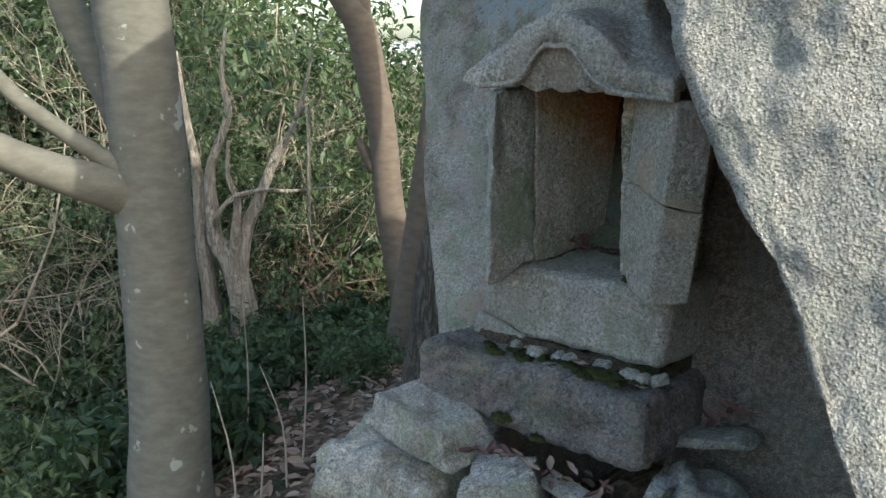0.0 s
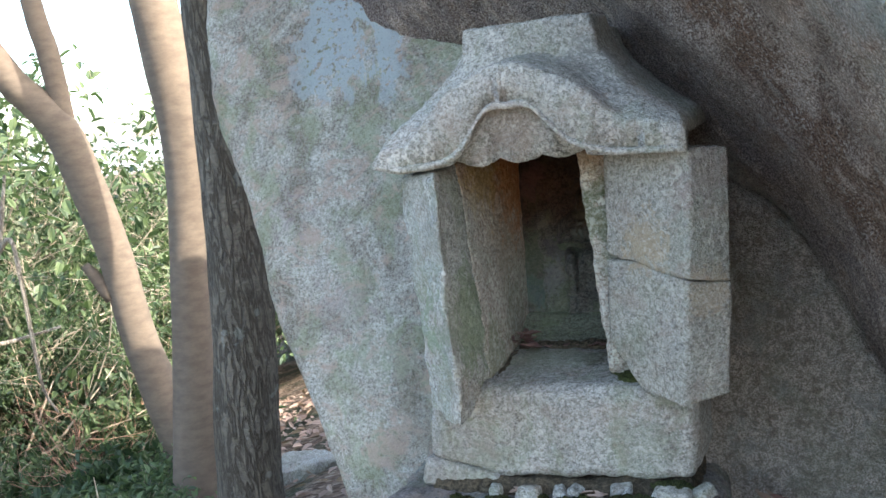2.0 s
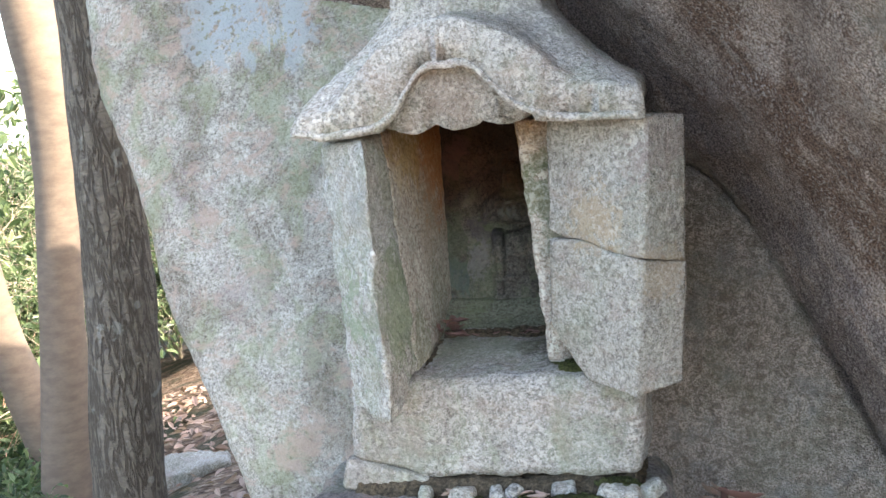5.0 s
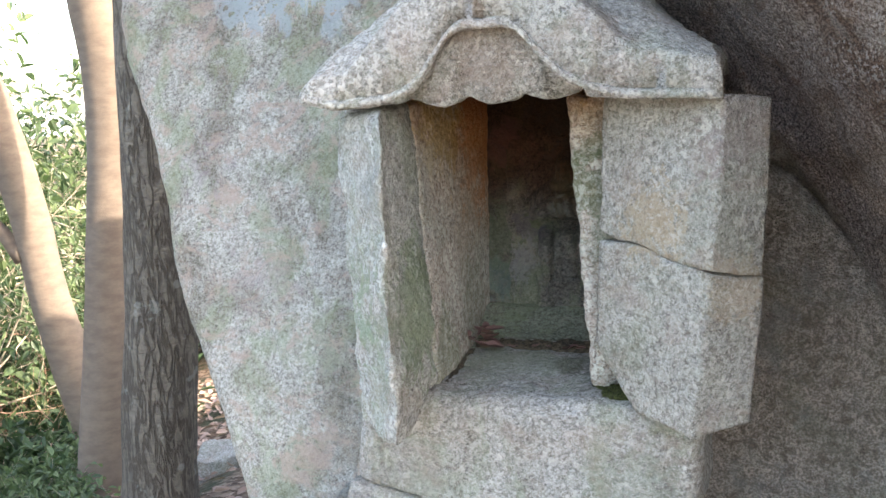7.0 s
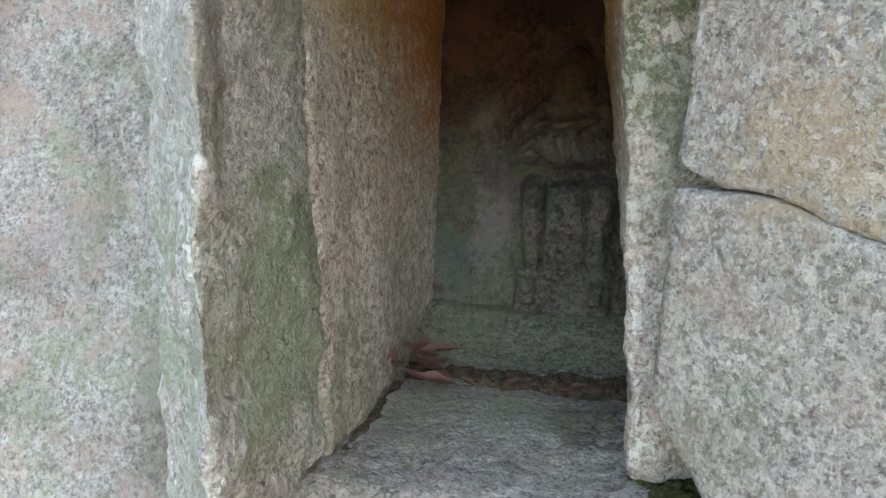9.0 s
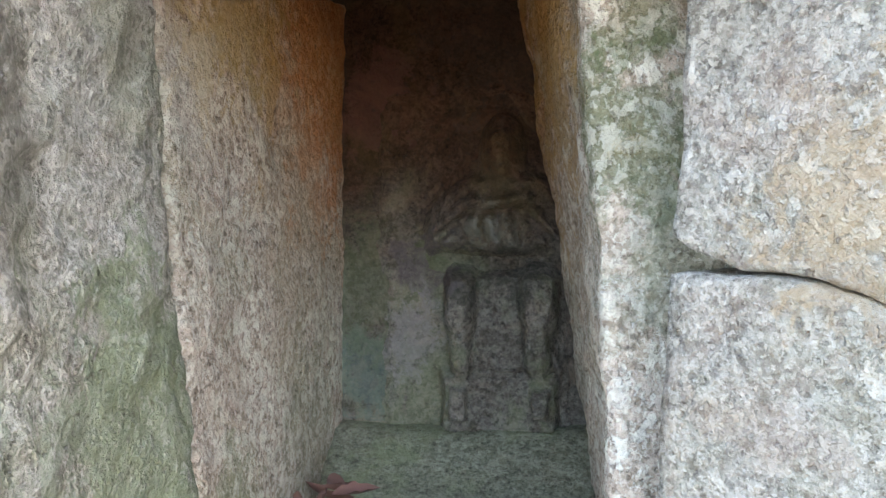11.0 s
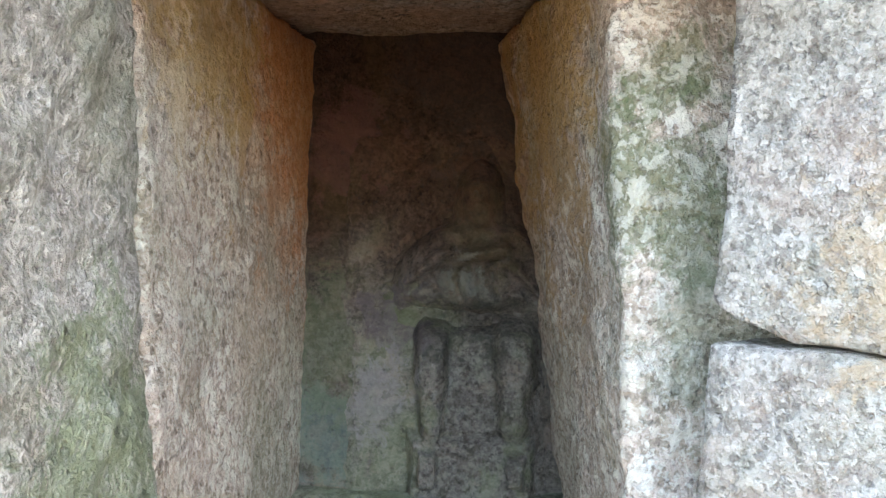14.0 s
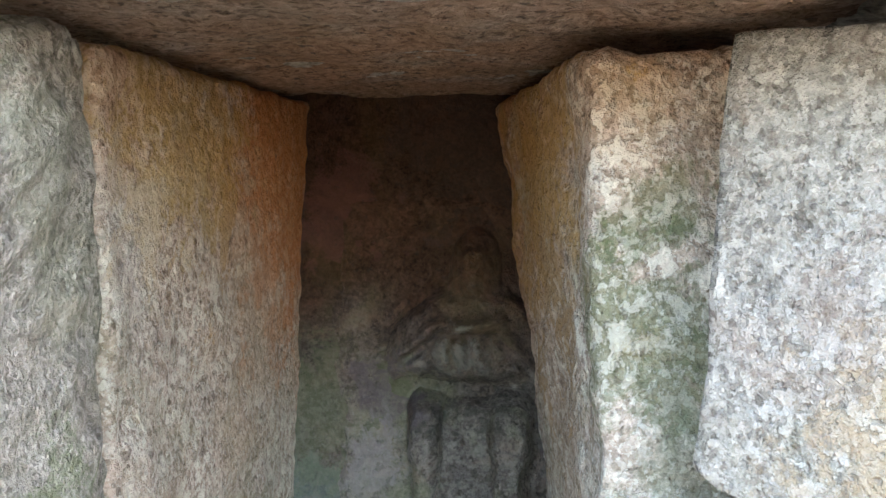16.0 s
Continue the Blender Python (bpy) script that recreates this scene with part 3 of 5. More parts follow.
# ---------------------------------------------------------------- the two great boulders
def slab_boulder():
    """The upright slab that the shrine leans against; its face leans back and its foot narrows."""
    zs = np.linspace(-0.4, 2.7, 210)
    edge = np.interp(zs, [-0.4, 0.3, 0.63, 0.80, 1.0, 1.285, 1.46, 1.60, 1.86, 2.7], [-0.22, -0.49, -0.645, -0.725, -0.855, -0.955, -1.025, -1.11, -1.165, -1.20])
    edge = np.convolve(np.pad(edge, 5, mode="edge"), np.ones(11) / 11, mode="valid")
    s = np.linspace(0, 1, 120)
    X = edge[:, None] + (0.40 - edge)[:, None] * s[None]
    Z = np.repeat(zs[:, None], len(s), 1)
    Y = -0.097 - 0.078 * X + 0.374 * Z
    Y += 0.45 * np.clip((X + 0.25) / 0.03, 0, 1) * np.clip((1.62 - Z) / 0.06, 0, 1)
    inset = X - edge[:, None]
    Y += 0.10 * (1 - np.sqrt(1 - np.clip(1 - inset / 0.07, 0, 1) ** 2 * 0.999))
    front = np.stack([X, Y, Z], 2)
    v, f = closed(front, front * 1.0 + np.array([0.10, 0.9, 0.0]))
    v = rough_up(v, f, 0.011, 2.6, 4, 3.0)
    v = rough_up(v, f, 0.0035, 22.0, 4, 5.0)
    return tagged(obj("boulder", v, f[:, ::-1], SLAB), "tall grey granite slab boulder with pale blue lichen", "boulder")


slab = slab_boulder()

LIP = (0.627, 1.588)


def overhang_boulder():
    """The boulder that leans out over the shrine: outer face, sharp lip, hollow underside, lower wall."""
    q = np.concatenate([np.linspace(-3.2, -0.62, 18), np.linspace(-0.6, -0.06, 46), np.linspace(-0.05, 0.5, 86), np.linspace(0.51, 1.3, 52)])
    s = np.concatenate([np.linspace(-3.0, -1.3, 22), np.linspace(-1.28, 1.3, 200), np.linspace(1.33, 2.4, 18)])
    S, Q = np.meshgrid(s, q, indexing="ij")
    X = LIP[0] + 0.546 * S - 0.838 * Q
    Z = LIP[1] - 0.838 * S - 0.546 * Q
    face = -1.342 + 0.065 * X + 0.37 * Z
    drift = np.interp(S, [-0.97, -0.94, -0.825, -0.764, -0.70, -0.63, -0.564, -0.45, -0.2, 0, 0.164, 0.229, 0.339, 0.45, 0.553, 0.626, 0.738, 0.837, 1.3], [-0.015, -0.025, -0.085, -0.112, -0.108, -0.078, -0.042, -0.015, 0.0, 0.024, 0.024, 0.027, 0.018, -0.005, -0.036, -0.048, -0.079, -0.107, -0.20])
    deep_in = np.clip((Q - 0.05) / 0.22, 0, 1)
    hollow = np.interp(Q + drift * deep_in ** 2 * (3 - 2 * deep_in), [-9, 0, 0.035, 0.105, 0.16, 0.22, 0.26, 0.30, 0.34, 0.66, 0.90, 1.4], [-0.73, -0.73, -0.42, -0.10, -0.02, 0.06, 0.15, 0.25, 0.33, 0.57, 0.66, 1.1])
    hollow = hollow + (face + 0.73) * np.exp(-np.maximum(Q, 0) / 0.08)
    wall = -0.074 + 0.079 * X + 0.301 * Z + 1.1 * np.maximum(Z - 1.28, 0) + 4.0 * np.maximum(0.27 - X, 0)
    Y = np.where(Q < 0, face, np.minimum(hollow, wall))
    Y = Y + np.where(Q > 0.1, 0.045 * np.exp(-((hollow - wall) / 0.016) ** 2), 0)
    over = np.maximum(Z - 2.62, 0)
    Y, Z = np.where(over > 0, np.minimum(Y + 0.5 * over, np.maximum(Y, 1.1)), Y), Z - 0.9 * over
    front = np.stack([X, Y, Z], 2)
    back = front.copy()
    deep = np.clip((X + 0.5) / 0.4, 0, 1)
    back[:, :, 1] = np.maximum(np.where(X < -0.5, np.minimum(Y + 0.6, 1.25), Y + 0.6), np.maximum(Y + 0.05, 3.4 * deep))
    back[:, :, 2] = np.minimum(back[:, :, 2], 2.7 - 1.15 * deep)
    v, f = closed(front, back)
    v = rough_up(v, f, 0.030, 2.2, 4, 21.0)
    v = rough_up(v, f, 0.010, 11.0, 5, 25.0)
    v = rough_up(v, f, 0.004, 45.0, 3, 27.0)
    return tagged(obj("boulder", v, f, OVERHANG), "huge granite boulder leaning out over the shrine", "boulder")


overhang = overhang_boulder()

# ---------------------------------------------------------------- the stone shrine
shrine = thing("stone_shrine", "small weathered granite wayside shrine leaning under a boulder", "shrine")


def wavy(x, u, v, w):
    """The chipped, wavy inner front edge of the front post."""
    z = x[:, 2]
    near = np.clip(1 - np.hypot(1 - u, v) / 0.75, 0, 1)
    cut = np.interp(z, [0.90, 0.98, 1.05, 1.13, 1.165, 1.20, 1.25, 1.30, 1.36, 1.42], [0.0, 0.004, 0.0, -0.006, -0.012, 0.000, 0.002, -0.004, 0.004, 0.0])
    x = x.copy()
    x[:, 0] += near * cut
    x[:, 1] -= near * cut * 0.5
    # a hollow broken out of the inner face above the middle
    x[:, 0] -= 0.016 * np.clip(u * 3 - 2, 0, 1) * np.exp(-((v - 0.38) / 0.22) ** 2) * np.clip((z - 1.16) / 0.06, 0, 1)
    return x


def cracked_foot(x, u, v, w):
    """Lifts the underside where the lower corner has cracked away."""
    x = x.copy()
    x[:, 2] += 0.044 * np.clip((-0.115 - x[:, 0]) / 0.155, 0, 1) * np.clip(1 - w / 0.6, 0, 1)
    return x


block("base_stone", [(-0.270, -0.012, 0.742), (0.296, -0.005, 0.736), (0.33, 0.40, 0.745), (-0.29, 0.40, 0.745)],
      [(-0.258, 0.004, 0.938), (0.316, -0.004, 0.938), (0.33, 0.40, 0.962), (-0.28, 0.40, 0.962)], GREY, shrine,
      "broad granite base block with a rounded front edge", rnd=0.026, amp=0.006, seed=1, bend=cracked_foot)
block("corner_chip", [(-0.300, -0.016, 0.722), (-0.100, -0.012, 0.722), (-0.118, 0.10, 0.73), (-0.30, 0.12, 0.73)],
      [(-0.286, -0.014, 0.790), (-0.112, -0.012, 0.746), (-0.125, 0.10, 0.745), (-0.28, 0.12, 0.775)], GREY, shrine, "cracked-off lower corner of the base", rnd=0.012, amp=0.005, seed=2)
block("front_post", [(-0.240, -0.030, 0.905), (-0.126, -0.168, 0.905), (-0.124, 0.040, 0.955), (-0.262, 0.07, 0.94)],
      [(-0.243, -0.030, 1.408), (-0.112, -0.176, 1.408), (-0.139, 0.040, 1.426), (-0.26, 0.08, 1.424)], POST, shrine,
      "pale granite front post with a chipped wavy edge", res=0.0055, rnd=0.013, amp=0.007, scale=18, seed=4, bend=wavy)
block("side_slab", [(-0.245, 0.050, 0.945), (-0.125, 0.046, 0.945), (-0.134, 0.46, 0.94), (-0.24, 0.46, 0.94)],
      [(-0.25, 0.050, 1.422), (-0.140, 0.046, 1.422), (-0.124, 0.52, 1.428), (-0.25, 0.52, 1.428)], NICHE, shrine,
      "inner side slab with orange rust stains at the top", res=0.0055, rnd=0.006, amp=0.0035, scale=16, seed=6)
block("side_slab", [(0.132, 0.056, 0.945), (0.230, 0.075, 0.945), (0.26, 0.46, 0.94), (0.123, 0.46, 0.94)],
      [(0.113, 0.056, 1.418), (0.235, 0.075, 1.420), (0.26, 0.46, 1.426), (0.051, 0.46, 1.426)], NICHE, shrine,
      "inner side slab with orange rust and green algae", res=0.0055, rnd=0.008, amp=0.005, scale=16, seed=8)


def chipped_low(x, u, v, w):
    """Cuts the lower inner corner of the broken slab on a slant."""
    x = x.copy()
    cut = np.clip(1 - u / 0.44, 0, 1) * 0.085 * np.clip(1 - w / 0.75, 0, 1)
    x[:, 2] += cut + 0.010 * np.exp(-((u - 0.36) / 0.2) ** 2) * w
    return x


def chipped_up(x, u, v, w):
    x = x.copy()
    x[:, 2] += 0.010 * np.exp(-((u - 0.36) / 0.2) ** 2) * (1 - w)
    x[:, 2] += 0.018 * np.clip(1 - u / 0.20, 0, 1) * np.clip(1 - w / 0.3, 0, 1)
    return x


block("front_slab", [(0.147, 0.018, 0.948), (0.298, -0.098, 0.925), (0.380, -0.045, 0.935), (0.220, 0.085, 0.945)],
      [(0.158, 0.016, 1.197), (0.331, -0.104, 1.168), (0.400, -0.046, 1.150), (0.225, 0.085, 1.193)], PALE, shrine,
      "lower half of the cracked pale front slab", rnd=0.004, amp=0.0035, seed=11, bend=chipped_low)
block("front_slab", [(0.158, 0.016, 1.1980), (0.332, -0.105, 1.1690), (0.401, -0.046, 1.1515), (0.225, 0.085, 1.1945)],
      [(0.174, 0.020, 1.420), (0.352, -0.104, 1.412), (0.414, -0.045, 1.402), (0.235, 0.085, 1.414)], PALE, shrine,
      "upper half of the cracked pale front slab", rnd=0.004, amp=0.0035, seed=13, bend=chipped_up)
block("ledge_stone", [(-0.24, 0.263, 0.94), (0.24, 0.258, 0.94), (0.24, 0.62, 0.94), (-0.24, 0.62, 0.94)],
      [(-0.24, 0.388, 1.003), (0.24, 0.386, 1.003), (0.24, 0.64, 1.003), (-0.24, 0.64, 1.003)], LEDGE, shrine, "green algae-covered ledge below the carving", rnd=0.008, amp=0.004, seed=15)
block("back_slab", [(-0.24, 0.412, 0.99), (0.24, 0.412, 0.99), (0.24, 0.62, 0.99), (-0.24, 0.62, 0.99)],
      [(-0.24, 0.464, 1.45), (0.24, 0.464, 1.45), (0.24, 0.68, 1.45), (-0.24, 0.68, 1.45)], BACK, shrine, "dark carved back slab leaning backwards, niche shade painted in", rnd=0.008, amp=0.006, scale=12, seed=17)


def roof_stone():
    """The carved roof: curved central gable, hipped flanks, ridge block, recessed panel under the arch."""
    xs = np.linspace(-0.258, 0.348, 150)
    ys = np.concatenate([np.linspace(-0.124, -0.084, 12), np.linspace(-0.079, 0.36, 84), np.linspace(0.366, 0.64, 24)])
    X, Y = np.meshgrid(xs, ys, indexing="ij")
    left = np.interp(X, [-0.258, -0.20, -0.15, -0.105, -0.09, 0.0], [1.474, 1.535, 1.588, 1.640, 1.668, 1.70])
    right = np.interp(X, [0.0, 0.168, 0.186, 0.22, 0.257, 0.30, 0.348], [1.70, 1.672, 1.620, 1.575, 1.535, 1.500, 1.470])
    side = np.minimum(left, right)
    front = np.interp(Y, [-0.124, -0.09, -0.05, 0.0, 0.05, 0.06, 0.36], [1.478, 1.500, 1.532, 1.582, 1.635, 1.672, 1.70])
    lift = 0.012 * np.clip(np.abs(X - 0.045) / 0.3, 0, 1) ** 3
    hip = -0.018 * np.log(np.exp(-side / 0.018 + 85) + np.exp(-(front - lift) / 0.018 + 85)) + 0.018 * 85
    bump = 1.606 - 0.62 * np.abs(np.sqrt((X - 0.028) ** 2 + 0.0012) - 0.0346) ** 1.12 + 0.10 * (Y + 0.12)
    bump = bump - 4.5 * np.maximum(np.abs(X - 0.028) - 0.10, 0) ** 2
    top = 0.012 * np.log(np.exp((hip - 1.5) / 0.012) + np.exp((bump - 1.5) / 0.012)) + 1.5
    top = np.minimum(top, 1.690 + 0.05 * (X + 0.1) * 0)
    rim = np.clip((Y + 0.124) / 0.012, 0, 1)
    top -= 0.007 * (1 - np.sqrt(1 - (1 - rim) ** 2 * 0.99))
    ends = np.clip(np.minimum(X + 0.258, 0.348 - X) / 0.014, 0, 1)
    top -= 0.010 * (1 - np.sqrt(1 - (1 - ends) ** 2 * 0.99))
    low = 1.436 + 0 * X
    sag = np.interp(X, [-0.258, -0.20, -0.12, 0.0, 0.2, 0.348], [0.006, -0.010, -0.006, 0.0, -0.012, -0.018])
    arch = np.interp(X, [-0.30, -0.098, -0.075, -0.052, -0.034, -0.016, 0.006, 0.030, 0.054, 0.076, 0.093, 0.112, 0.132, 0.152, 0.182, 0.40],
                     [1.428, 1.430, 1.441, 1.467, 1.494, 1.514, 1.522, 1.518, 1.522, 1.514, 1.497, 1.472, 1.450, 1.436, 1.428, 1.422])
    scallop = 1.430 - 0.013 * np.abs(np.sin((X + 0.085) / 0.082 * math.pi)) * ((X > -0.09) & (X < 0.165))
    lip = np.maximum(arch, 1.424 + sag * 0) + sag * ((X < -0.09) | (X > 0.17))
    low = np.where(Y < -0.098, lip, np.where(Y < -0.070, scallop, np.where(Y < 0.50, low, 1.52)))
    tf = np.stack([X, Y, top], 2)
    bf = np.stack([X, Y, low], 2)
    # a shallow step splits the edge of the eaves into two bands
    v, f = closed(tf, bf)
    v = rough_up(v, f, 0.004, 11.0, 4, 31.0)
    v = rough_up(v, f, 0.0026, 50.0, 3, 33.0)
    return obj("roof", v, f, ROOF, shrine, "carved granite roof with a curved central gable")


roof_stone()
block("ridge_stone", [(-0.098, 0.020, 1.60), (0.190, 0.020, 1.585), (0.19, 0.22, 1.60), (-0.098, 0.22, 1.60)],
      [(-0.092, 0.036, 1.690), (0.172, 0.036, 1.684), (0.175, 0.21, 1.69), (-0.095, 0.21, 1.69)], ROOF, shrine, "flat ridge block on top of the roof", rnd=0.010, amp=0.004, seed=35)
block("ceiling_slab", [(-0.20, -0.062, 1.431), (0.24, -0.062, 1.431), (0.24, 0.49, 1.434), (-0.20, 0.49, 1.434)],
      [(-0.20, -0.062, 1.465), (0.24, -0.062, 1.465), (0.24, 0.49, 1.465), (-0.20, 0.49, 1.465)], CEILING, shrine, "brown stained underside slab of the roof", rnd=0.006, amp=0.004, scale=14, seed=19)


def eave_band():
    """The worn flat band that runs along the front edge of the eaves and over the arch."""
    xs = np.linspace(-0.252, 0.343, 150)
    zs = np.interp(xs, [-0.258, -0.20, -0.12, -0.098, -0.075, -0.052, -0.034, -0.016, 0.006, 0.030, 0.054, 0.076, 0.093, 0.112, 0.132, 0.152, 0.182, 0.22, 0.348],
                   [1.436, 1.420, 1.424, 1.430, 1.441, 1.467, 1.494, 1.514, 1.522, 1.518, 1.522, 1.514, 1.497, 1.472, 1.450, 1.436, 1.424, 1.412, 1.406])
    zs = np.convolve(np.pad(zs, 3, mode="edge"), np.ones(7) / 7, mode="valid")
    ring = [(-0.112, 0.000), (-0.1265, 0.001), (-0.1290, 0.005), (-0.1285, 0.011), (-0.1240, 0.0145), (-0.112, 0.015)]
    v = np.array([(x, y, z + dz) for x, z in zip(xs, zs) for y, dz in ring])
    n, k = len(xs), len(ring)
    f = np.array([(i * k + a, i * k + (a + 1) % k, (i + 1) * k + (a + 1) % k, (i + 1) * k + a) for i in range(n - 1) for a in range(k)])
    v = rough_up(v, f, 0.0022, 24.0, 4, 37.0)
    obj("moulding", v, [tuple(q) for q in f] + [tuple(range(k))[::-1], tuple(range((n - 1) * k, n * k))], ROOF, shrine, "worn moulding along the eaves")


eave_band()


def relief():
    """A worn seated carving in low relief on the back slab, as one plain shape."""
    nx, nz = 120, 170
    U, W = np.meshgrid(np.linspace(-0.104, 0.124, nx), np.linspace(0.994, 1.345, nz), indexing="ij")
    cx = 0.031

    def lump(x, z, rx, rz, h, p=2.0):
        d = (np.abs(U - x) / rx) ** p + (np.abs(W - z) / rz) ** p
        return h * np.sqrt(np.clip(1 - d, 0, 1))

    def slab_of(x0, x1, z0, z1, h, soft=0.006):
        return h * np.clip(np.minimum(np.minimum(U - x0, x1 - U), np.minimum(W - z0, z1 - W)) / soft, 0, 1)

    def groove(x0, z0, x1, z1, deep, wide):
        t = np.clip(((U - x0) * (x1 - x0) + (W - z0) * (z1 - z0)) / ((x1 - x0) ** 2 + (z1 - z0) ** 2), 0, 1)
        return deep * np.exp(-(np.hypot(U - x0 - t * (x1 - x0), W - z0 - t * (z1 - z0)) / wide) ** 2)

    # sloping shoulders, wider towards the elbows
    wide = np.interp(W, [1.160, 1.178, 1.195, 1.215, 1.232, 1.246, 1.256], [0.072, 0.080, 0.081, 0.077, 0.066, 0.044, 0.020])
    torso = 0.028 * np.sqrt(np.clip(1 - (np.abs(U - cx) / wide) ** 4, 0, 1)) * np.clip((W - 1.154) / 0.030, 0, 1) * np.clip((1.264 - W) / 0.020, 0, 1)
    h = np.zeros_like(U)
    for piece in (torso, lump(cx, 1.268, 0.026, 0.050, 0.028, 2.6), lump(cx, 1.272, 0.0185, 0.034, 0.040, 2.4), lump(cx + 0.003, 1.204, 0.048, 0.034, 0.038, 2.6),
                  slab_of(-0.092, 0.124, 0.99, 1.160, 0.010, 0.008), slab_of(-0.028, 0.090, 1.050, 1.158, 0.024, 0.010),
                  lump(-0.011, 1.125, 0.0185, 0.040, 0.050, 3.0), lump(-0.010, 1.095, 0.0140, 0.052, 0.044, 3), lump(0.066, 1.125, 0.022, 0.040, 0.050, 3.0), lump(0.064, 1.095, 0.0160, 0.052, 0.044, 3),
                  slab_of(-0.038, 0.090, 0.99, 1.064, 0.030, 0.012), slab_of(-0.030, 0.004, 1.004, 1.054, 0.044, 0.012), slab_of(0.048, 0.084, 1.004, 1.052, 0.044, 0.012)):
        h = 0.5 * (h + piece + np.sqrt((h - piece) ** 2 + 0.000012))
    h -= h.min()
    # folded arms and sleeves
    h += groove(-0.036, 1.196, 0.004, 1.226, 0.010, 0.0055) + groove(0.018, 1.222, 0.056, 1.229, 0.011, 0.0055) + groove(0.060, 1.216, 0.086, 1.188, 0.009, 0.0055)
    for x0, z0, x1, z1, deep in ((-0.032, 1.189, 0.003, 1.216, 0.007), (0.014, 1.212, 0.056, 1.218, 0.008), (0.056, 1.210, 0.084, 1.178, 0.007), (0.008, 1.214, 0.014, 1.184, 0.006),
                                 (0.026, 1.212, 0.030, 1.182, 0.006), (0.042, 1.214, 0.048, 1.184, 0.006), (-0.010, 1.200, -0.004, 1.180, 0.005), (0.022, 1.150, 0.022, 1.075, 0.003)):
        h -= groove(x0, z0, x1, z1, deep, 0.0036)
    # the deep shadow groove above the lap, the gap beside the seat, a cut line round head and shoulders
    h -= groove(-0.030, 1.166, 0.095, 1.161, 0.012, 0.0105)
    h -= groove(0.100, 1.170, 0.103, 1.005, 0.020, 0.008)
    for sx in (-1, 1):
        h -= groove(cx + sx * 0.001, 1.322, cx + sx * 0.026, 1.292, 0.012, 0.0048) + groove(cx + sx * 0.030, 1.285, cx + sx * 0.032, 1.262, 0.012, 0.0048) + groove(cx + sx * 0.040, 1.254, cx + sx * 0.086, 1.205, 0.010, 0.0055)
    rim = np.clip(np.minimum(np.minimum(U + 0.104, 0.124 - U), 1.345 - W) / 0.014, 0, 1)
    h = h * rim - 0.010 * (1 - rim)
    y = 0.412 + (W - 0.99) * 0.052 / 0.46
    f3 = np.stack([U + 0.004, y - h - 0.002, W], 2)
    v, f = closed(f3, np.stack([U + 0.004, y + 0.03, W], 2))
    v = rough_up(v, f, 0.0030, 26.0, 4, 41.0)
    v = rough_up(v, f, 0.0014, 90.0, 3, 43.0)
    return tagged(obj("stone_statue", v, f[:, ::-1], STATUE), "worn seated figure carved in low relief, dark granite with niche shade painted in", "statue")


relief()

# ---------------------------------------------------------------- plinth and rubble
tagged(block("foundation_stone", [(-0.36, -0.19, 0.54), (0.345, -0.155, 0.52), (0.38, 0.36, 0.52), (-0.34, 0.36, 0.54)],
             [(-0.37, -0.175, 0.722), (0.322, -0.138, 0.706), (0.36, 0.36, 0.715), (-0.36, 0.36, 0.72)], PLINTH, rnd=0.035, amp=0.012, scale=6, seed=51),
       "long weathered granite foundation stone under the shrine", "stone")


tagged(block("soil_seam", [(-0.27, -0.030, 0.705), (0.29, -0.035, 0.70), (0.31, 0.30, 0.70), (-0.27, 0.30, 0.70)],
             [(-0.26, -0.020, 0.742), (0.275, -0.020, 0.738), (0.30, 0.30, 0.742), (-0.26, 0.30, 0.742)], HUMUS, rnd=0.008, amp=0.010, scale=16, seed=53),
       "dark soil packed between the base and foundation stones", "soil")


tagged(block("debris_line", [(-0.122, 0.250, 0.942), (0.118, 0.244, 0.942), (0.118, 0.272, 0.942), (-0.122, 0.276, 0.942)],
             [(-0.120, 0.256, 0.959), (0.118, 0.251, 0.958), (0.118, 0.274, 0.966), (-0.120, 0.278, 0.966)], HUMUS, res=0.004, rnd=0.004, amp=0.006, scale=30, seed=55),
       "dark crumbly debris along the foot of the ledge", "soil")


tagged(block("debris_line", [(-0.126, 0.050, 0.930), (-0.112, 0.050, 0.930), (-0.112, 0.250, 0.938), (-0.128, 0.250, 0.938)],
             [(-0.126, 0.050, 0.942), (-0.119, 0.050, 0.939), (-0.119, 0.250, 0.953), (-0.128, 0.250, 0.957)], HUMUS, res=0.004, rnd=0.003, amp=0.003, scale=30, seed=57),
       "thin dark line of crumbs along the side slab", "soil")


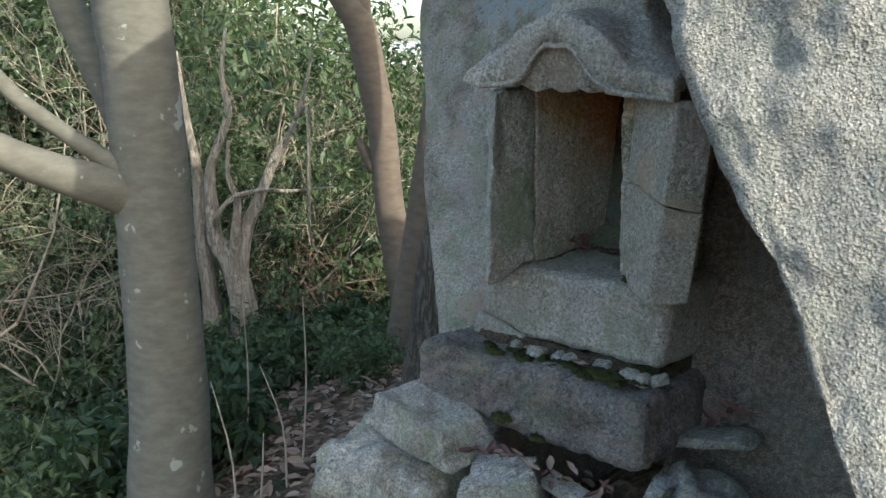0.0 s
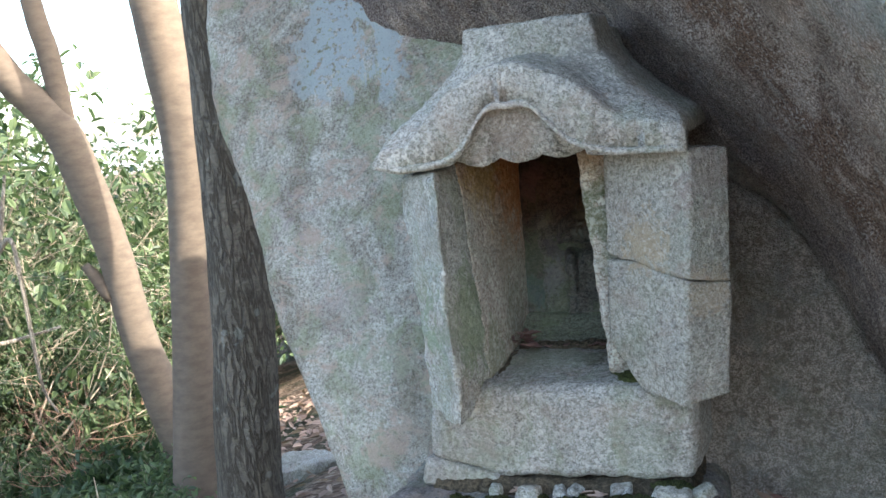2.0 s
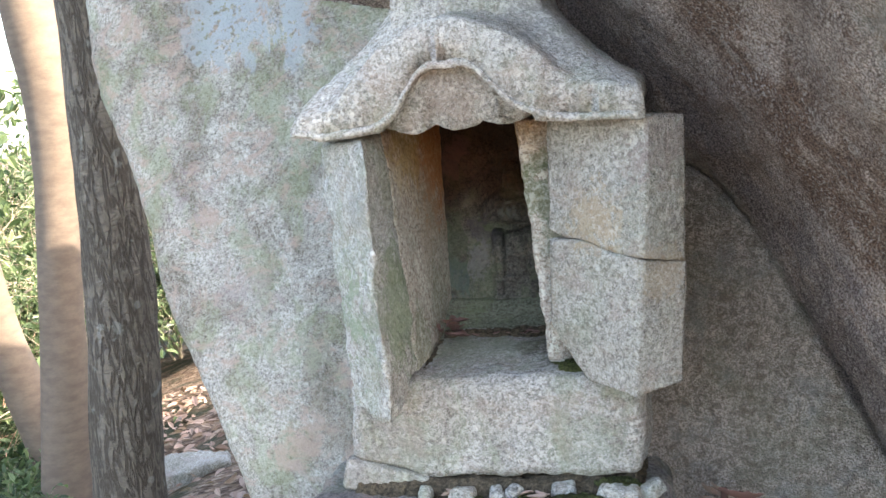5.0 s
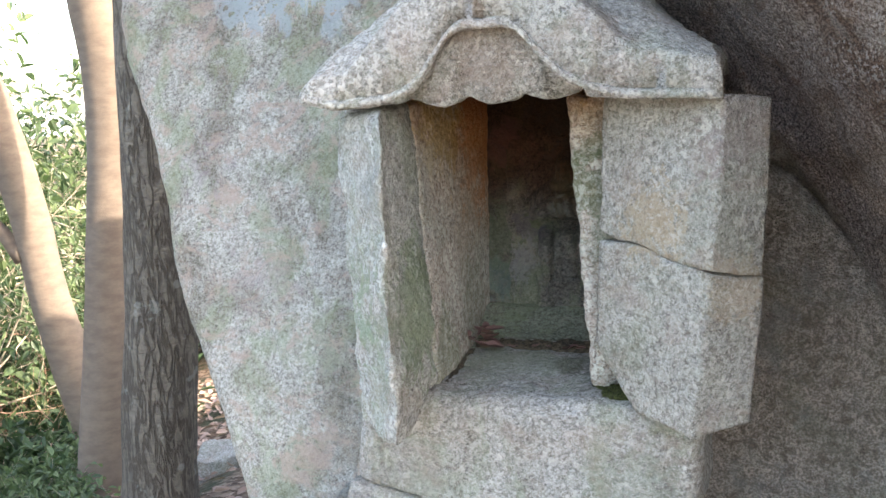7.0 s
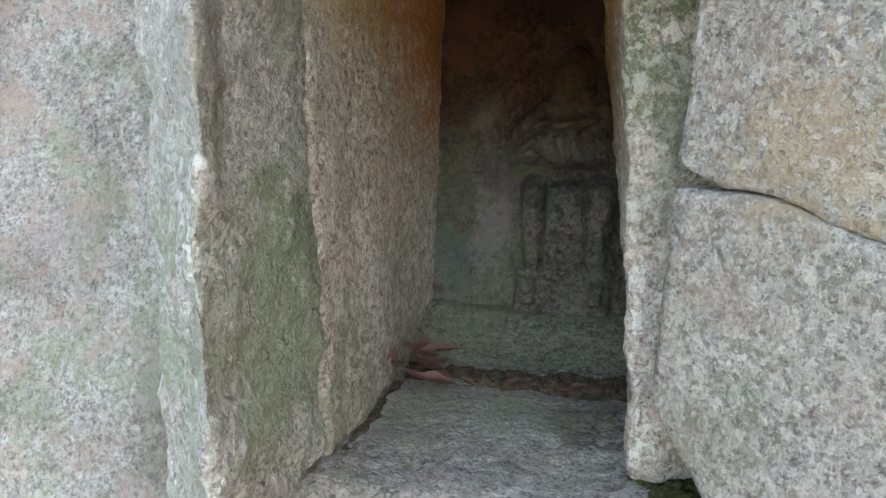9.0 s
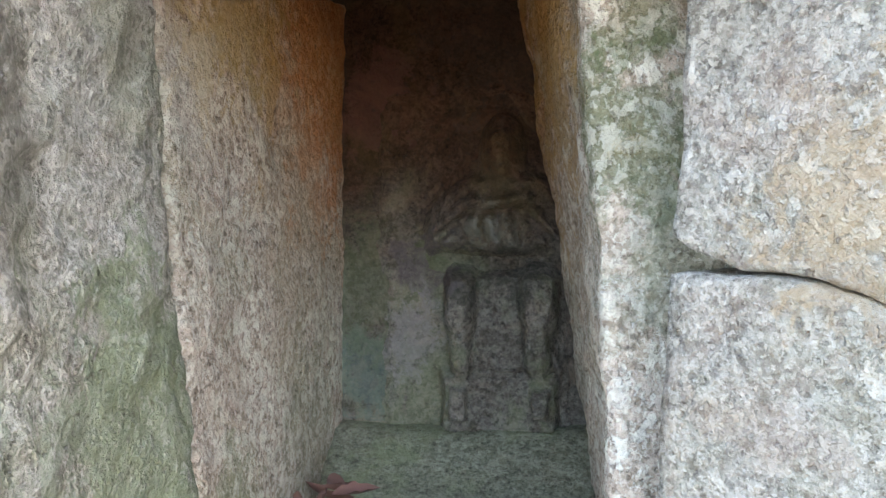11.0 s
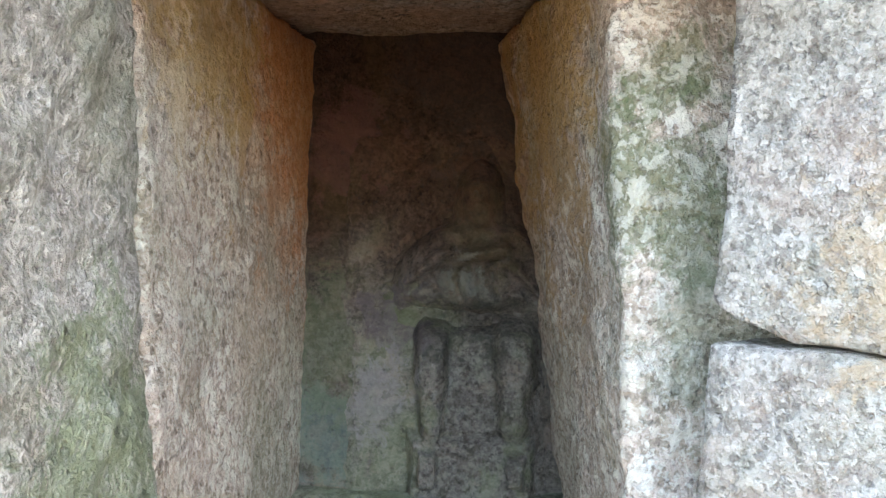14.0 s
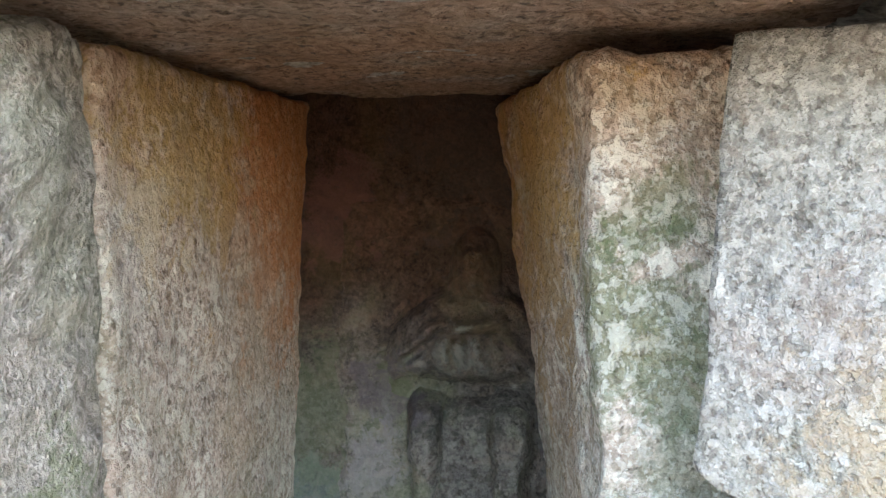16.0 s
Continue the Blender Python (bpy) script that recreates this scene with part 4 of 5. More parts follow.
def rock(x, y, z, sx, sy, sz, turn, tilt, seed, mat=RUBBLE, label="broken grey granite rubble stone with lichen", rnd=0.09, amp=0.034):
    """A loose broken stone, its middle at x, y, z."""
    rng = np.random.default_rng(seed)
    c = np.array([(-1, -1), (1, -1), (1, 1), (-1, 1)]) * 0.5
    low = [(a * sx * rng.uniform(0.75, 1.1), b * sy * rng.uniform(0.75, 1.1), -sz / 2) for a, b in c]
    top = [(a * sx * rng.uniform(0.6, 1.0), b * sy * rng.uniform(0.6, 1.0), sz / 2 * rng.uniform(0.6, 1.2)) for a, b in c]
    m = pose(x, y, z, tilt[0], tilt[1], turn)
    low, top = [tuple(m @ Vector(p)) for p in low], [tuple(m @ Vector(p)) for p in top]
    s = min(sx, sy, sz)

    def facets(p, u, v, w):
        k = np.array([noise.voronoi(Vector(q) * 3.6 + Vector((seed, 0, 0)))[0][0] for q in p])
        p = p.copy()
        p[:, 2] -= 0.45 * s * (k - 0.4) * np.clip(w * 3 - 0.6, 0, 1)
        p[:, 1] += 0.22 * s * (k - 0.4)
        return p

    return tagged(block("rubble_stone", low, top, mat, res=max(0.008, s / 14), rnd=s * rnd, amp=amp * s * 3, scale=1.1 / max(sx, sy) * 2.5, seed=seed, bend=facets if s > 0.1 else None), label, "stone", "rubble below the shrine")


def jagged(x, u, v, w):
    """Breaks a stone's faces into facets."""
    k = np.array([noise.voronoi(Vector(p) * 7.0)[0][1] - noise.voronoi(Vector(p) * 7.0)[0][0] for p in x])
    x = x.copy()
    x[:, 2] += 0.035 * (k - 0.25) * np.clip(w * 2 - 0.4, 0, 1)
    x[:, 1] -= 0.030 * (k - 0.25)
    return x


tagged(block("rubble_stone", [(-0.66, -0.50, 0.04), (-0.10, -0.54, 0.04), (-0.06, -0.12, 0.04), (-0.72, -0.10, 0.04)],
             [(-0.50, -0.40, 0.43), (-0.17, -0.40, 0.44), (-0.14, -0.16, 0.52), (-0.52, -0.14, 0.53)], RUBBLE, res=0.011, rnd=0.075, amp=0.032, scale=5, seed=61, bend=jagged),
       "large pale granite rubble stone, sunlit at one end", "stone", "rubble below the shrine")
rock(-0.25, -0.25, 0.535, 0.36, 0.20, 0.12, -8, (6, 6, 0), 62, RUBBLE)
rock(0.02, -0.27, 0.44, 0.24, 0.16, 0.15, 22, (12, -8, 0), 63)
rock(0.10, -0.36, 0.38, 0.14, 0.12, 0.11, 50, (6, 8, 0), 64)
rock(0.42, 0.06, 0.582, 0.23, 0.10, 0.028, 14, (4, -8, 0), 65, label="thin flat slab of grey stone lying on rubble", rnd=0.2, amp=0.06)
rock(0.45, -0.04, 0.46, 0.22, 0.18, 0.20, 34, (14, 12, 0), 66)
rock(0.36, -0.10, 0.44, 0.07, 0.13, 0.17, 8, (8, 14, 0), 67)
rock(0.20, -0.23, 0.468, 0.20, 0.06, 0.028, -10, (8, 2, 0), 68, label="narrow stone splinter among dead leaves", rnd=0.25)
rock(-0.05, -0.47, 0.23, 0.42, 0.30, 0.25, 10, (0, 0, 0), 69)
rock(0.44, -0.30, 0.24, 0.36, 0.30, 0.24, -20, (0, 0, 0), 70)
rock(0.24, -0.30, 0.37, 0.22, 0.16, 0.13, -14, (4, 6, 0), 71, PLINTH, "dark mossy stone wedged among the rubble")
rock(0.56, -0.12, 0.33, 0.20, 0.18, 0.18, 60, (0, 10, 0), 72)
for k, (x, y, sx) in enumerate([(-0.115, -0.045, 0.030), (-0.043, -0.05, 0.060), (0.024, -0.045, 0.034), (0.056, -0.042, 0.034), (0.252, -0.045, 0.092), (0.308, -0.030, 0.055), (0.15, -0.035, 0.05)]):
    rock(x, y, 0.727, sx, 0.045, 0.022 + 0.12 * sx, (5, -6, 14, -20, -4, 38, 10)[k], ((-1) ** k * 5, (4, 3, -8, 9, 3, -16, 2)[k], 0), 80 + k, PALE if k in (1, 4) else RUBBLE, "small pale stone chip wedged under the base", 0.25, 0.02)


def moss_cushion(x, y, z, rx, ry, h, seed, lean=0.0):
    rng = np.random.default_rng(seed)
    n = 24
    r, a = np.meshgrid(np.linspace(0, 1, 10), np.linspace(0, 2 * math.pi, n, endpoint=False), indexing="ij")
    out = 1 + 0.35 * np.array([noise.fractal(Vector((math.cos(t) * 1.5 + seed, math.sin(t) * 1.5, 0)), 1, 2, 3) for t in a[0]])[None]
    X, Y = r * np.cos(a) * rx * out, r * np.sin(a) * ry * out
    Z = h * np.sqrt(np.maximum(1 - r ** 2, 0)) - 0.004
    v = np.stack([X + x, Y + y, Z + z + lean * X], 2).reshape(-1, 3)
    f = [(i * n + k, (i + 1) * n + k, (i + 1) * n + (k + 1) % n, i * n + (k + 1) % n) for i in range(9) for k in range(n)]
    v += rng.normal(0, 0.0022, v.shape)
    return tagged(obj("moss_cushion", v, f, MOSS), "dark green moss cushion on stone", "moss", "moss on the shrine")


for k, (x, y, z, rx, ry, h) in enumerate([(0.185, 0.045, 0.943, 0.034, 0.024, 0.018), (0.155, 0.075, 0.950, 0.025, 0.014, 0.009), (0.18, -0.075, 0.722, 0.06, 0.035, 0.016), (0.05, -0.075, 0.722, 0.05, 0.02, 0.010),
                                          (0.12, -0.09, 0.722, 0.05, 0.022, 0.009), (-0.05, -0.19, 0.575, 0.03, 0.02, 0.02), (0.06, -0.185, 0.55, 0.025, 0.015, 0.015), (0.25, -0.02, 0.735, 0.04, 0.03, 0.012)] + [(-0.20 + 0.031 * i, -0.062 - 0.022 * ((i * 7) % 3), 0.720, 0.018 + 0.004 * ((i * 5) % 4), 0.012 + 0.003 * (i % 3), 0.007 + 0.002 * ((i * 3) % 4)) for i in range(16)]):
    moss_cushion(x, y, z, rx, ry, h, k)


def dead_leaf(x, y, z, size, turn, tilt, mat, seed):
    """A curled dry leaf with a stalk."""
    rng = np.random.default_rng(seed)
    u = np.linspace(0, 1, 9)
    wdt = 0.30 * np.sin(u * math.pi) ** 0.7
    curl = rng.uniform(0.1, 0.35)
    v = []
    for a, w in zip(u, wdt):
        for s in (-1, 0, 1):
            v.append(((a - 0.5) * size, s * w * size * 0.5, size * (curl * 4 * (a - 0.5) ** 2 * 0.5 + abs(s) * w * 0.55 * rng.uniform(0.6, 1.2))))
    f = [(i * 3 + k, i * 3 + 3 + k, i * 3 + 4 + k, i * 3 + 1 + k) for i in range(8) for k in range(2)]
    m = pose(x, y, z, *tilt, turn)
    return tagged(obj("dead_leaf", [tuple(m @ Vector(p)) for p in v], f, mat), "curled dry brown dead leaf lying on stone", "leaf", "dead leaves on the shrine and rubble")


rng = np.random.default_rng(17)
for k in range(14):
    dead_leaf(-0.086 + rng.normal(0, 0.014), 0.228 + rng.normal(0, 0.013), 0.964 + 0.0030 * k, rng.uniform(0.028, 0.052), rng.uniform(0, 360), (rng.uniform(-40, 40), rng.uniform(-50, 50)), MAROON, 100 + k)
for k in range(12):
    dead_leaf(rng.uniform(-0.08, 0.11), 0.240 + rng.normal(0, 0.007), 0.960, rng.uniform(0.012, 0.028), rng.uniform(0, 360), (rng.uniform(-15, 15), rng.uniform(-15, 15)), MAROON, 120 + k)
for k in range(26):
    x = rng.uniform(-0.15, 0.32)
    dead_leaf(x, -0.235 + rng.normal(0, 0.025), 0.50 + rng.normal(0, 0.012), rng.uniform(0.035, 0.07), rng.uniform(0, 360), (rng.uniform(-25, 25), rng.uniform(-25, 25)), DRY if k % 2 else MAROON, 140 + k)
for k in range(8):
    dead_leaf(0.42 + rng.normal(0, 0.03), 0.08 + rng.normal(0, 0.03), 0.62 + 0.006 * k, rng.uniform(0.05, 0.09), rng.uniform(0, 360), (rng.uniform(-50, 50), rng.uniform(-50, 50)), DRY if k % 2 else MAROON, 170 + k)
for k in range(6):
    dead_leaf(rng.uniform(-0.12, 0.12), -0.06 + rng.normal(0, 0.01), 0.730, rng.uniform(0.03, 0.05), rng.uniform(0, 360), (0, 0), DRY, 190 + k)


# ---------------------------------------------------------------- trees
def crown(parent, x, y, z, rx, rz, count, mat, seed, size=0.10):
    """A crown of limbs and many small leaves, uneven and with gaps."""
    rng = np.random.default_rng(seed)
    hubs = rng.normal(0, 1, (26, 3))
    hubs = hubs / np.linalg.norm(hubs, axis=1, keepdims=True) * rng.uniform(0.35, 1.0, (26, 1)) * np.array([rx, rx, rz]) + np.array([x, y, z])
    limbs = [tube([(x, y, z - rz * 1.1, 0.05), tuple((np.array([x, y, z - rz * 0.5]) + h) / 2) + (0.03,), tuple(h) + (0.006,)], 6, 0.4) for h in hubs]
    for one in limbs[:10]:
        v, f = merge([one])
        obj("limb", v, f, TWIG, parent)
    c = hubs[rng.integers(0, len(hubs), count)] + rng.normal(0, 0.30, (count, 3)) * np.array([1, 1, 0.6])
    v, f = leaves(c, np.tile([0, 0, -0.2], (count, 1)), size, rng)
    obj("crown", v, f, mat, parent, smooth=False)


def tree(name, label, lines, mat, sides=28, lump=0.05, top=None, seed=0):
    t = thing(name, label, "tree")
    for part, pts in lines:
        v, f = merge([tube(pts, sides, 0.05, lump, seed)])
        obj(part, v, f, mat, t)
    if top:
        crown(t, *top, seed + 5)
    return t


tree("tree", "stout smooth grey-barked tree with lichen patches and a forking limb", [
    ("trunk", [(-2.27, 0.27, -1.1, 0.26), (-2.29, 0.24, -0.56, 0.199), (-2.29, 0.25, -0.05, 0.179), (-2.30, 0.23, 0.61, 0.168), (-2.31, 0.22, 0.99, 0.163), (-2.32, 0.19, 1.48, 0.157), (-2.34, 0.17, 1.75, 0.158), (-2.40, 0.1, 3.2, 0.13), (-2.5, 0.0, 5.0, 0.09)]),
    ("limb", [(-2.36, 0.20, 0.84, 0.09), (-2.35, 0.05, 0.92, 0.092), (-2.42, -0.18, 1.01, 0.078), (-2.52, -0.40, 1.13, 0.068), (-2.75, -0.9, 1.5, 0.05), (-2.9, -1.4, 2.1, 0.03)]),
    ("limb", [(-2.33, 0.10, 0.98, 0.05), (-2.36, 0.03, 1.05, 0.038), (-2.44, -0.11, 1.17, 0.036), (-2.54, -0.31, 1.38, 0.033), (-2.7, -0.6, 1.9, 0.02)]),
    ("limb", [(-2.45, 0.33, 0.8, 0.09), (-2.66, 0.33, 1.13, 0.085), (-2.76, 0.23, 1.47, 0.08), (-2.86, 0.12, 1.85, 0.073), (-3.1, -0.1, 3.0, 0.05)])],
    SMOOTH, top=(-2.6, -0.1, 5.4, 1.5, 1.1, 1800, GREEN), seed=1)
tree("tree", "leaning smooth tan tree that forks into two stems", [
    ("trunk", [(-3.03, 2.86, -1.1, 0.19), (-3.09, 2.82, -0.6, 0.146), (-3.14, 2.775, -0.22, 0.130), (-3.24, 2.695, 0.37, 0.106), (-3.29, 2.655, 0.96, 0.100), (-3.36, 2.60, 1.41, 0.105), (-3.41, 2.55, 1.70, 0.102), (-3.50, 2.47, 1.89, 0.092), (-3.60, 2.37, 2.10, 0.085), (-3.9, 2.1, 3.0, 0.07), (-4.2, 1.9, 4.6, 0.04)]),
    ("limb", [(-3.385, 2.575, 1.45, 0.08), (-3.40, 2.56, 1.66, 0.070), (-3.40, 2.56, 1.88, 0.062), (-3.41, 2.55, 2.17, 0.062), (-3.44, 2.53, 2.45, 0.058), (-3.5, 2.5, 3.6, 0.04), (-3.5, 2.5, 4.8, 0.02)]),
    ("branch_stub", [(-3.33, 2.62, 0.70, 0.05), (-3.40, 2.57, 0.86, 0.035), (-3.43, 2.55, 0.92, 0.024)])],
    TAN, top=(-3.9, 2.2, 5.2, 1.3, 1.0, 1500, GREEN), seed=2)
tree("tree", "straight smooth tan-barked tree beside the boulder", [
    ("trunk", [(-2.70, 2.2, -0.9, 0.16), (-2.66, 2.23, -0.30, 0.125), (-2.60, 2.27, 0.20, 0.116), (-2.53, 2.33, 0.96, 0.101), (-2.47, 2.37, 1.56, 0.116), (-2.49, 2.36, 2.06, 0.124), (-2.52, 2.36, 2.40, 0.118), (-2.65, 2.4, 3.6, 0.09), (-2.7, 2.5, 5.2, 0.05)]),
    ("limb", [(-2.55, 2.38, 2.9, 0.06), (-2.9, 2.7, 3.5, 0.04), (-3.1, 3.0, 4.4, 0.02)])],
    TAN, top=(-2.7, 2.6, 5.6, 1.3, 0.9, 1500, GREEN), seed=3)
tree("tree", "dark tree with rough fissured bark behind the slab boulder", [
    ("trunk", [(-1.97, 1.68, -0.7, 0.21), (-1.95, 1.70, -0.11, 0.150), (-1.91, 1.73, 0.35, 0.146), (-1.87, 1.76, 0.80, 0.140), (-1.85, 1.77, 1.20, 0.130), (-1.83, 1.79, 1.65, 0.125), (-1.80, 1.83, 3.0, 0.10), (-1.8, 1.9, 4.6, 0.06)])],
    ROUGH, lump=0.09, top=(-1.7, 2.2, 5.0, 1.1, 0.9, 1100, DEEP), seed=4)


# ---------------------------------------------------------------- undergrowth
def branching(rng, start, aim, length, radius, depth, wires, ends, droop=0.05):
    p, d = np.array(start, float), np.array(aim, float)
    pts = [tuple(p) + (radius,)]
    steps = 4
    for k in range(steps):
        d = d + rng.normal(0, 0.22, 3) + np.array([0, 0, 0.06 - droop])
        d /= np.linalg.norm(d)
        p = p + d * length / steps
        pts.append(tuple(p) + (radius * (1 - 0.55 * (k + 1) / steps),))
        if depth > 0 and k >= 1:
            for _ in range(rng.integers(1, 3)):
                side = d + rng.normal(0, 0.75, 3)
                branching(rng, p, side / np.linalg.norm(side), length * rng.uniform(0.45, 0.7), radius * 0.45, depth - 1, wires, ends, droop)
    wires.append((pts if radius > 0.004 else pts[::2], 3 if radius < 0.006 else 5 if radius < 0.015 else 8))
    if depth <= 1:
        ends.extend([(np.array(q[:3]), d) for q in pts[1:]])


def shrub(label, height, stems, mat, seed, leaf=0.08, per=5, twig=TWIG, radius=0.022, depth=3, name="shrub", spread=0.5, droop=0.05):
    """A bushy shrub out of branching stems and separate leaves, at the origin."""
    rng = np.random.default_rng(seed)
    t = thing(name, label, "shrub", "undergrowth in the wood")
    wires, ends = [], []
    for _ in range(stems):
        aim = np.array([rng.normal(0, spread), rng.normal(0, spread), 1.0])
        branching(rng, (rng.normal(0, 0.06), rng.normal(0, 0.06), -0.1), aim / np.linalg.norm(aim), height * rng.uniform(0.6, 0.9), radius * rng.uniform(0.7, 1.2), depth, wires, ends, droop)
        v, f = merge([tube(p, s, height) for p, s in wires])
        obj("stem", v, f, twig, t)
        wires.clear()
    if per:
        c = np.repeat(np.array([e[0] for e in ends]), per, 0)
        d = np.repeat(np.array([e[1] for e in ends]), per, 0)
        c = c + rng.normal(0, leaf * 0.55, c.shape)
        v, f = leaves(c, d * 0.5 + np.array([0, 0, -0.25]), leaf, rng, 0.5, 0.12, 0.75)
        obj("foliage", v, f, mat, t, smooth=False)
    return t


def put(proto, x, y, turn, size, dz=0.0):
    z = float(ground_height(np.array(x), np.array(y))) + dz
    return copy_thing(proto, pose(x, y, z, 0, 0, turn) @ Matrix.Scale(size, 4)) if size == 1 else scaled(copy_thing(proto, pose(x, y, z, 0, 0, turn)), size)


def scaled(ob, s):
    ob.scale = (s, s, s)
    return ob


stems = thing("shrub", "old shrub with several gnarled pale stems rising from one foot", "shrub")
for pts in ([(-4.38, 2.22, -1.35, 0.173), (-4.37, 2.23, -0.96, 0.140), (-4.36, 2.25, -0.64, 0.114), (-4.37, 2.23, -0.31, 0.105), (-4.42, 2.17, -0.03, 0.088), (-4.48, 2.09, 0.12, 0.066), (-4.49, 2.07, 0.36, 0.054), (-4.49, 2.07, 0.66, 0.037), (-4.41, 2.18, 1.05, 0.029), (-4.43, 2.15, 1.31, 0.02), (-4.41, 2.18, 1.67, 0.012)],
            [(-4.48, 2.26, -1.25, 0.124), (-4.53, 2.19, -0.88, 0.100), (-4.58, 2.12, -0.57, 0.085), (-4.60, 2.10, -0.28, 0.062), (-4.62, 2.07, 0.05, 0.062), (-4.62, 2.06, 0.36, 0.055), (-4.63, 2.04, 0.67, 0.041), (-4.66, 2.00, 0.98, 0.029), (-4.7, 1.95, 1.5, 0.014)],
            [(-4.36, 2.21, -0.25, 0.06), (-4.31, 2.23, 0.17, 0.056), (-4.24, 2.31, 0.42, 0.04), (-4.15, 2.42, 0.77, 0.034), (-4.09, 2.49, 0.91, 0.024), (-4.03, 2.56, 1.16, 0.016), (-3.95, 2.6, 1.5, 0.008)],
            [(-4.38, 2.18, -0.12, 0.044), (-4.31, 2.14, 0.19, 0.036), (-4.30, 2.16, 0.42, 0.030), (-4.34, 2.11, 0.62, 0.018), (-4.33, 2.12, 0.87, 0.012)],
            [(-4.47, 2.08, 0.22, 0.022), (-4.31, 1.98, 0.33, 0.018), (-4.23, 2.08, 0.47, 0.017), (-4.10, 2.25, 0.52, 0.015), (-3.98, 2.40, 0.51, 0.012), (-3.77, 2.63, 0.54, 0.007)],
            [(-4.06, 2.52, 1.02, 0.016), (-3.86, 2.46, 1.12, 0.013), (-3.81, 2.43, 0.85, 0.013), (-3.81, 2.43, 0.50, 0.012), (-3.81, 2.44, 0.20, 0.010), (-3.77, 2.48, 0.04, 0.006)]):
    v, f = merge([tube(pts, 14, 0.05, 0.16, 3.0)])
    obj("stem", v, f, GNARL, stems)
v, f = merge([tube([(-4.362, 2.245, -0.675, 0.124), (-4.360, 2.249, -0.645, 0.123)], 18, 0.02)])
obj("tag", v, f, WHITE, stems, "white tag band round the stem")

PROTO = [
    shrub("leafy evergreen shrub with glossy leaves and pale twigs", 2.6, 5, GREEN, 201, 0.080, 3),
    shrub("leafy evergreen shrub with dull olive leaves", 2.4, 5, OLIVE, 202, 0.066, 3),
    shrub("dark dense evergreen shrub in the shade", 2.2, 5, DEEP, 203, 0.085, 3),
    shrub("bare twiggy shrub with pale branches and few leaves", 2.6, 5, OLIVE, 204, 0.055, 1, radius=0.022),
]
LOW = [
    shrub("low green undergrowth plant with pointed leaves", 0.45, 7, GREEN, 211, 0.065, 2, radius=0.006, depth=2, name="low_plant", spread=0.8),
    shrub("low dark undergrowth plant", 0.40, 8, DEEP, 212, 0.075, 2, radius=0.006, depth=2, name="low_plant", spread=0.9),
]
TALL = [
    shrub("tall evergreen tree full of broad glossy leaves", 3.3, 5, GREEN, 251, 0.095, 4, radius=0.040, depth=3, name="evergreen_tree", spread=0.22, droop=0.02),
    shrub("tall olive-leaved tree with pale twigs", 3.4, 5, OLIVE, 252, 0.080, 4, radius=0.038, depth=3, name="evergreen_tree", spread=0.22, droop=0.02),
]
BARE = shrub("bare shrub of many curved pale twigs", 1.9, 9, DRY, 231, 0.05, 0, TWIG, radius=0.014, depth=3, name="shrub", spread=0.7, droop=0.08)
REDBUSH = shrub("bare reddish twiggy bush", 1.0, 5, DRY, 221, 0.04, 0, RED, radius=0.008, depth=2, name="twiggy_bush", spread=0.55, droop=0.0)
rng = np.random.default_rng(77)
places = []
for k in range(44):
    # a fan of shrubs seen from the clearing: bearing to the left of straight ahead, distance
    a, d = radians(rng.uniform(24, 80)), rng.uniform(6.5, 15)
    x, y = 1.0 - d * math.sin(a), -1.9 + d * math.cos(a)
    if a < radians(62) and d < 10.0:
        d += 3.5
        x, y = 1.0 - d * math.sin(a), -1.9 + d * math.cos(a)
    sizes = rng.uniform(0.75, 1.15) * (0.9 if d < 8 else 1.15) * (1.35 if a > radians(66) and d > 8 else 1.0)
    if a < radians(47.5):
        sizes *= 0.62
    if math.hypot(x + 4.4, y - 2.2) < 1.75:
        continue
    kind = rng.choice([0, 1, 2, 3], p=[0.24, 0.30, 0.16, 0.30])
    if a < radians(53):
        kind = (2, 0, 2)[k % 3]
    put(PROTO[kind], x, y, rng.uniform(0, 360), sizes)
for k in range(60):
    a, d = radians(rng.uniform(30, 74)), rng.uniform(4.6, 8.5)
    x, y = 1.1 - d * math.sin(a), -1.95 + d * math.cos(a)
    if min(math.hypot(x - tx, y - ty) for tx, ty in ((-2.3, 0.23), (-3.25, 2.7), (-2.6, 2.3), (-1.93, 1.72))) < 0.3 or x > -1.6 or (radians(26) < a < radians(43) and d < 8.2) or (a < radians(53) and d < 5.6):
        continue
    put(LOW[k % 2], x, y, rng.uniform(0, 360), rng.uniform(0.8, 1.5))
for k, (x, y) in enumerate([(-5.3, 1.4)]):
    put(BARE, x, y, 61 * k, 0.9 + 0.08 * (k % 3))
put(LOW[0], -2.62, 1.85, 40, 0.7)
put(LOW[0], -3.05, 2.35, 140, 0.9)
for k in range(24):
    # dark-leaved undergrowth added to stand for the deep shade behind the gnarled shrub
    a, d = radians(44 + 1.4 * k), 8.4 + 1.6 * ((k * 7) % 5) / 4
    put(PROTO[2], 1.35 - d * math.sin(a), -2.05 + d * math.cos(a), 47 * k, 0.40 + 0.09 * (k % 3))
for k in range(13):
    # a belt of taller trees behind the undergrowth
    a, d = radians(55 + 2.1 * k), 13.0 + 2.6 * ((k * 5) % 4) / 3
    put(TALL[k % 2], 1.2 - d * math.sin(a), -1.9 + d * math.cos(a), 63 * k, 1.0 + 0.12 * (k % 3))
put(PROTO[0], -5.2, 2.9, 30, 0.75)
put(PROTO[3], -5.6, 3.3, 200, 0.9)
put(REDBUSH, -4.7, 3.4, 20, 1.1)
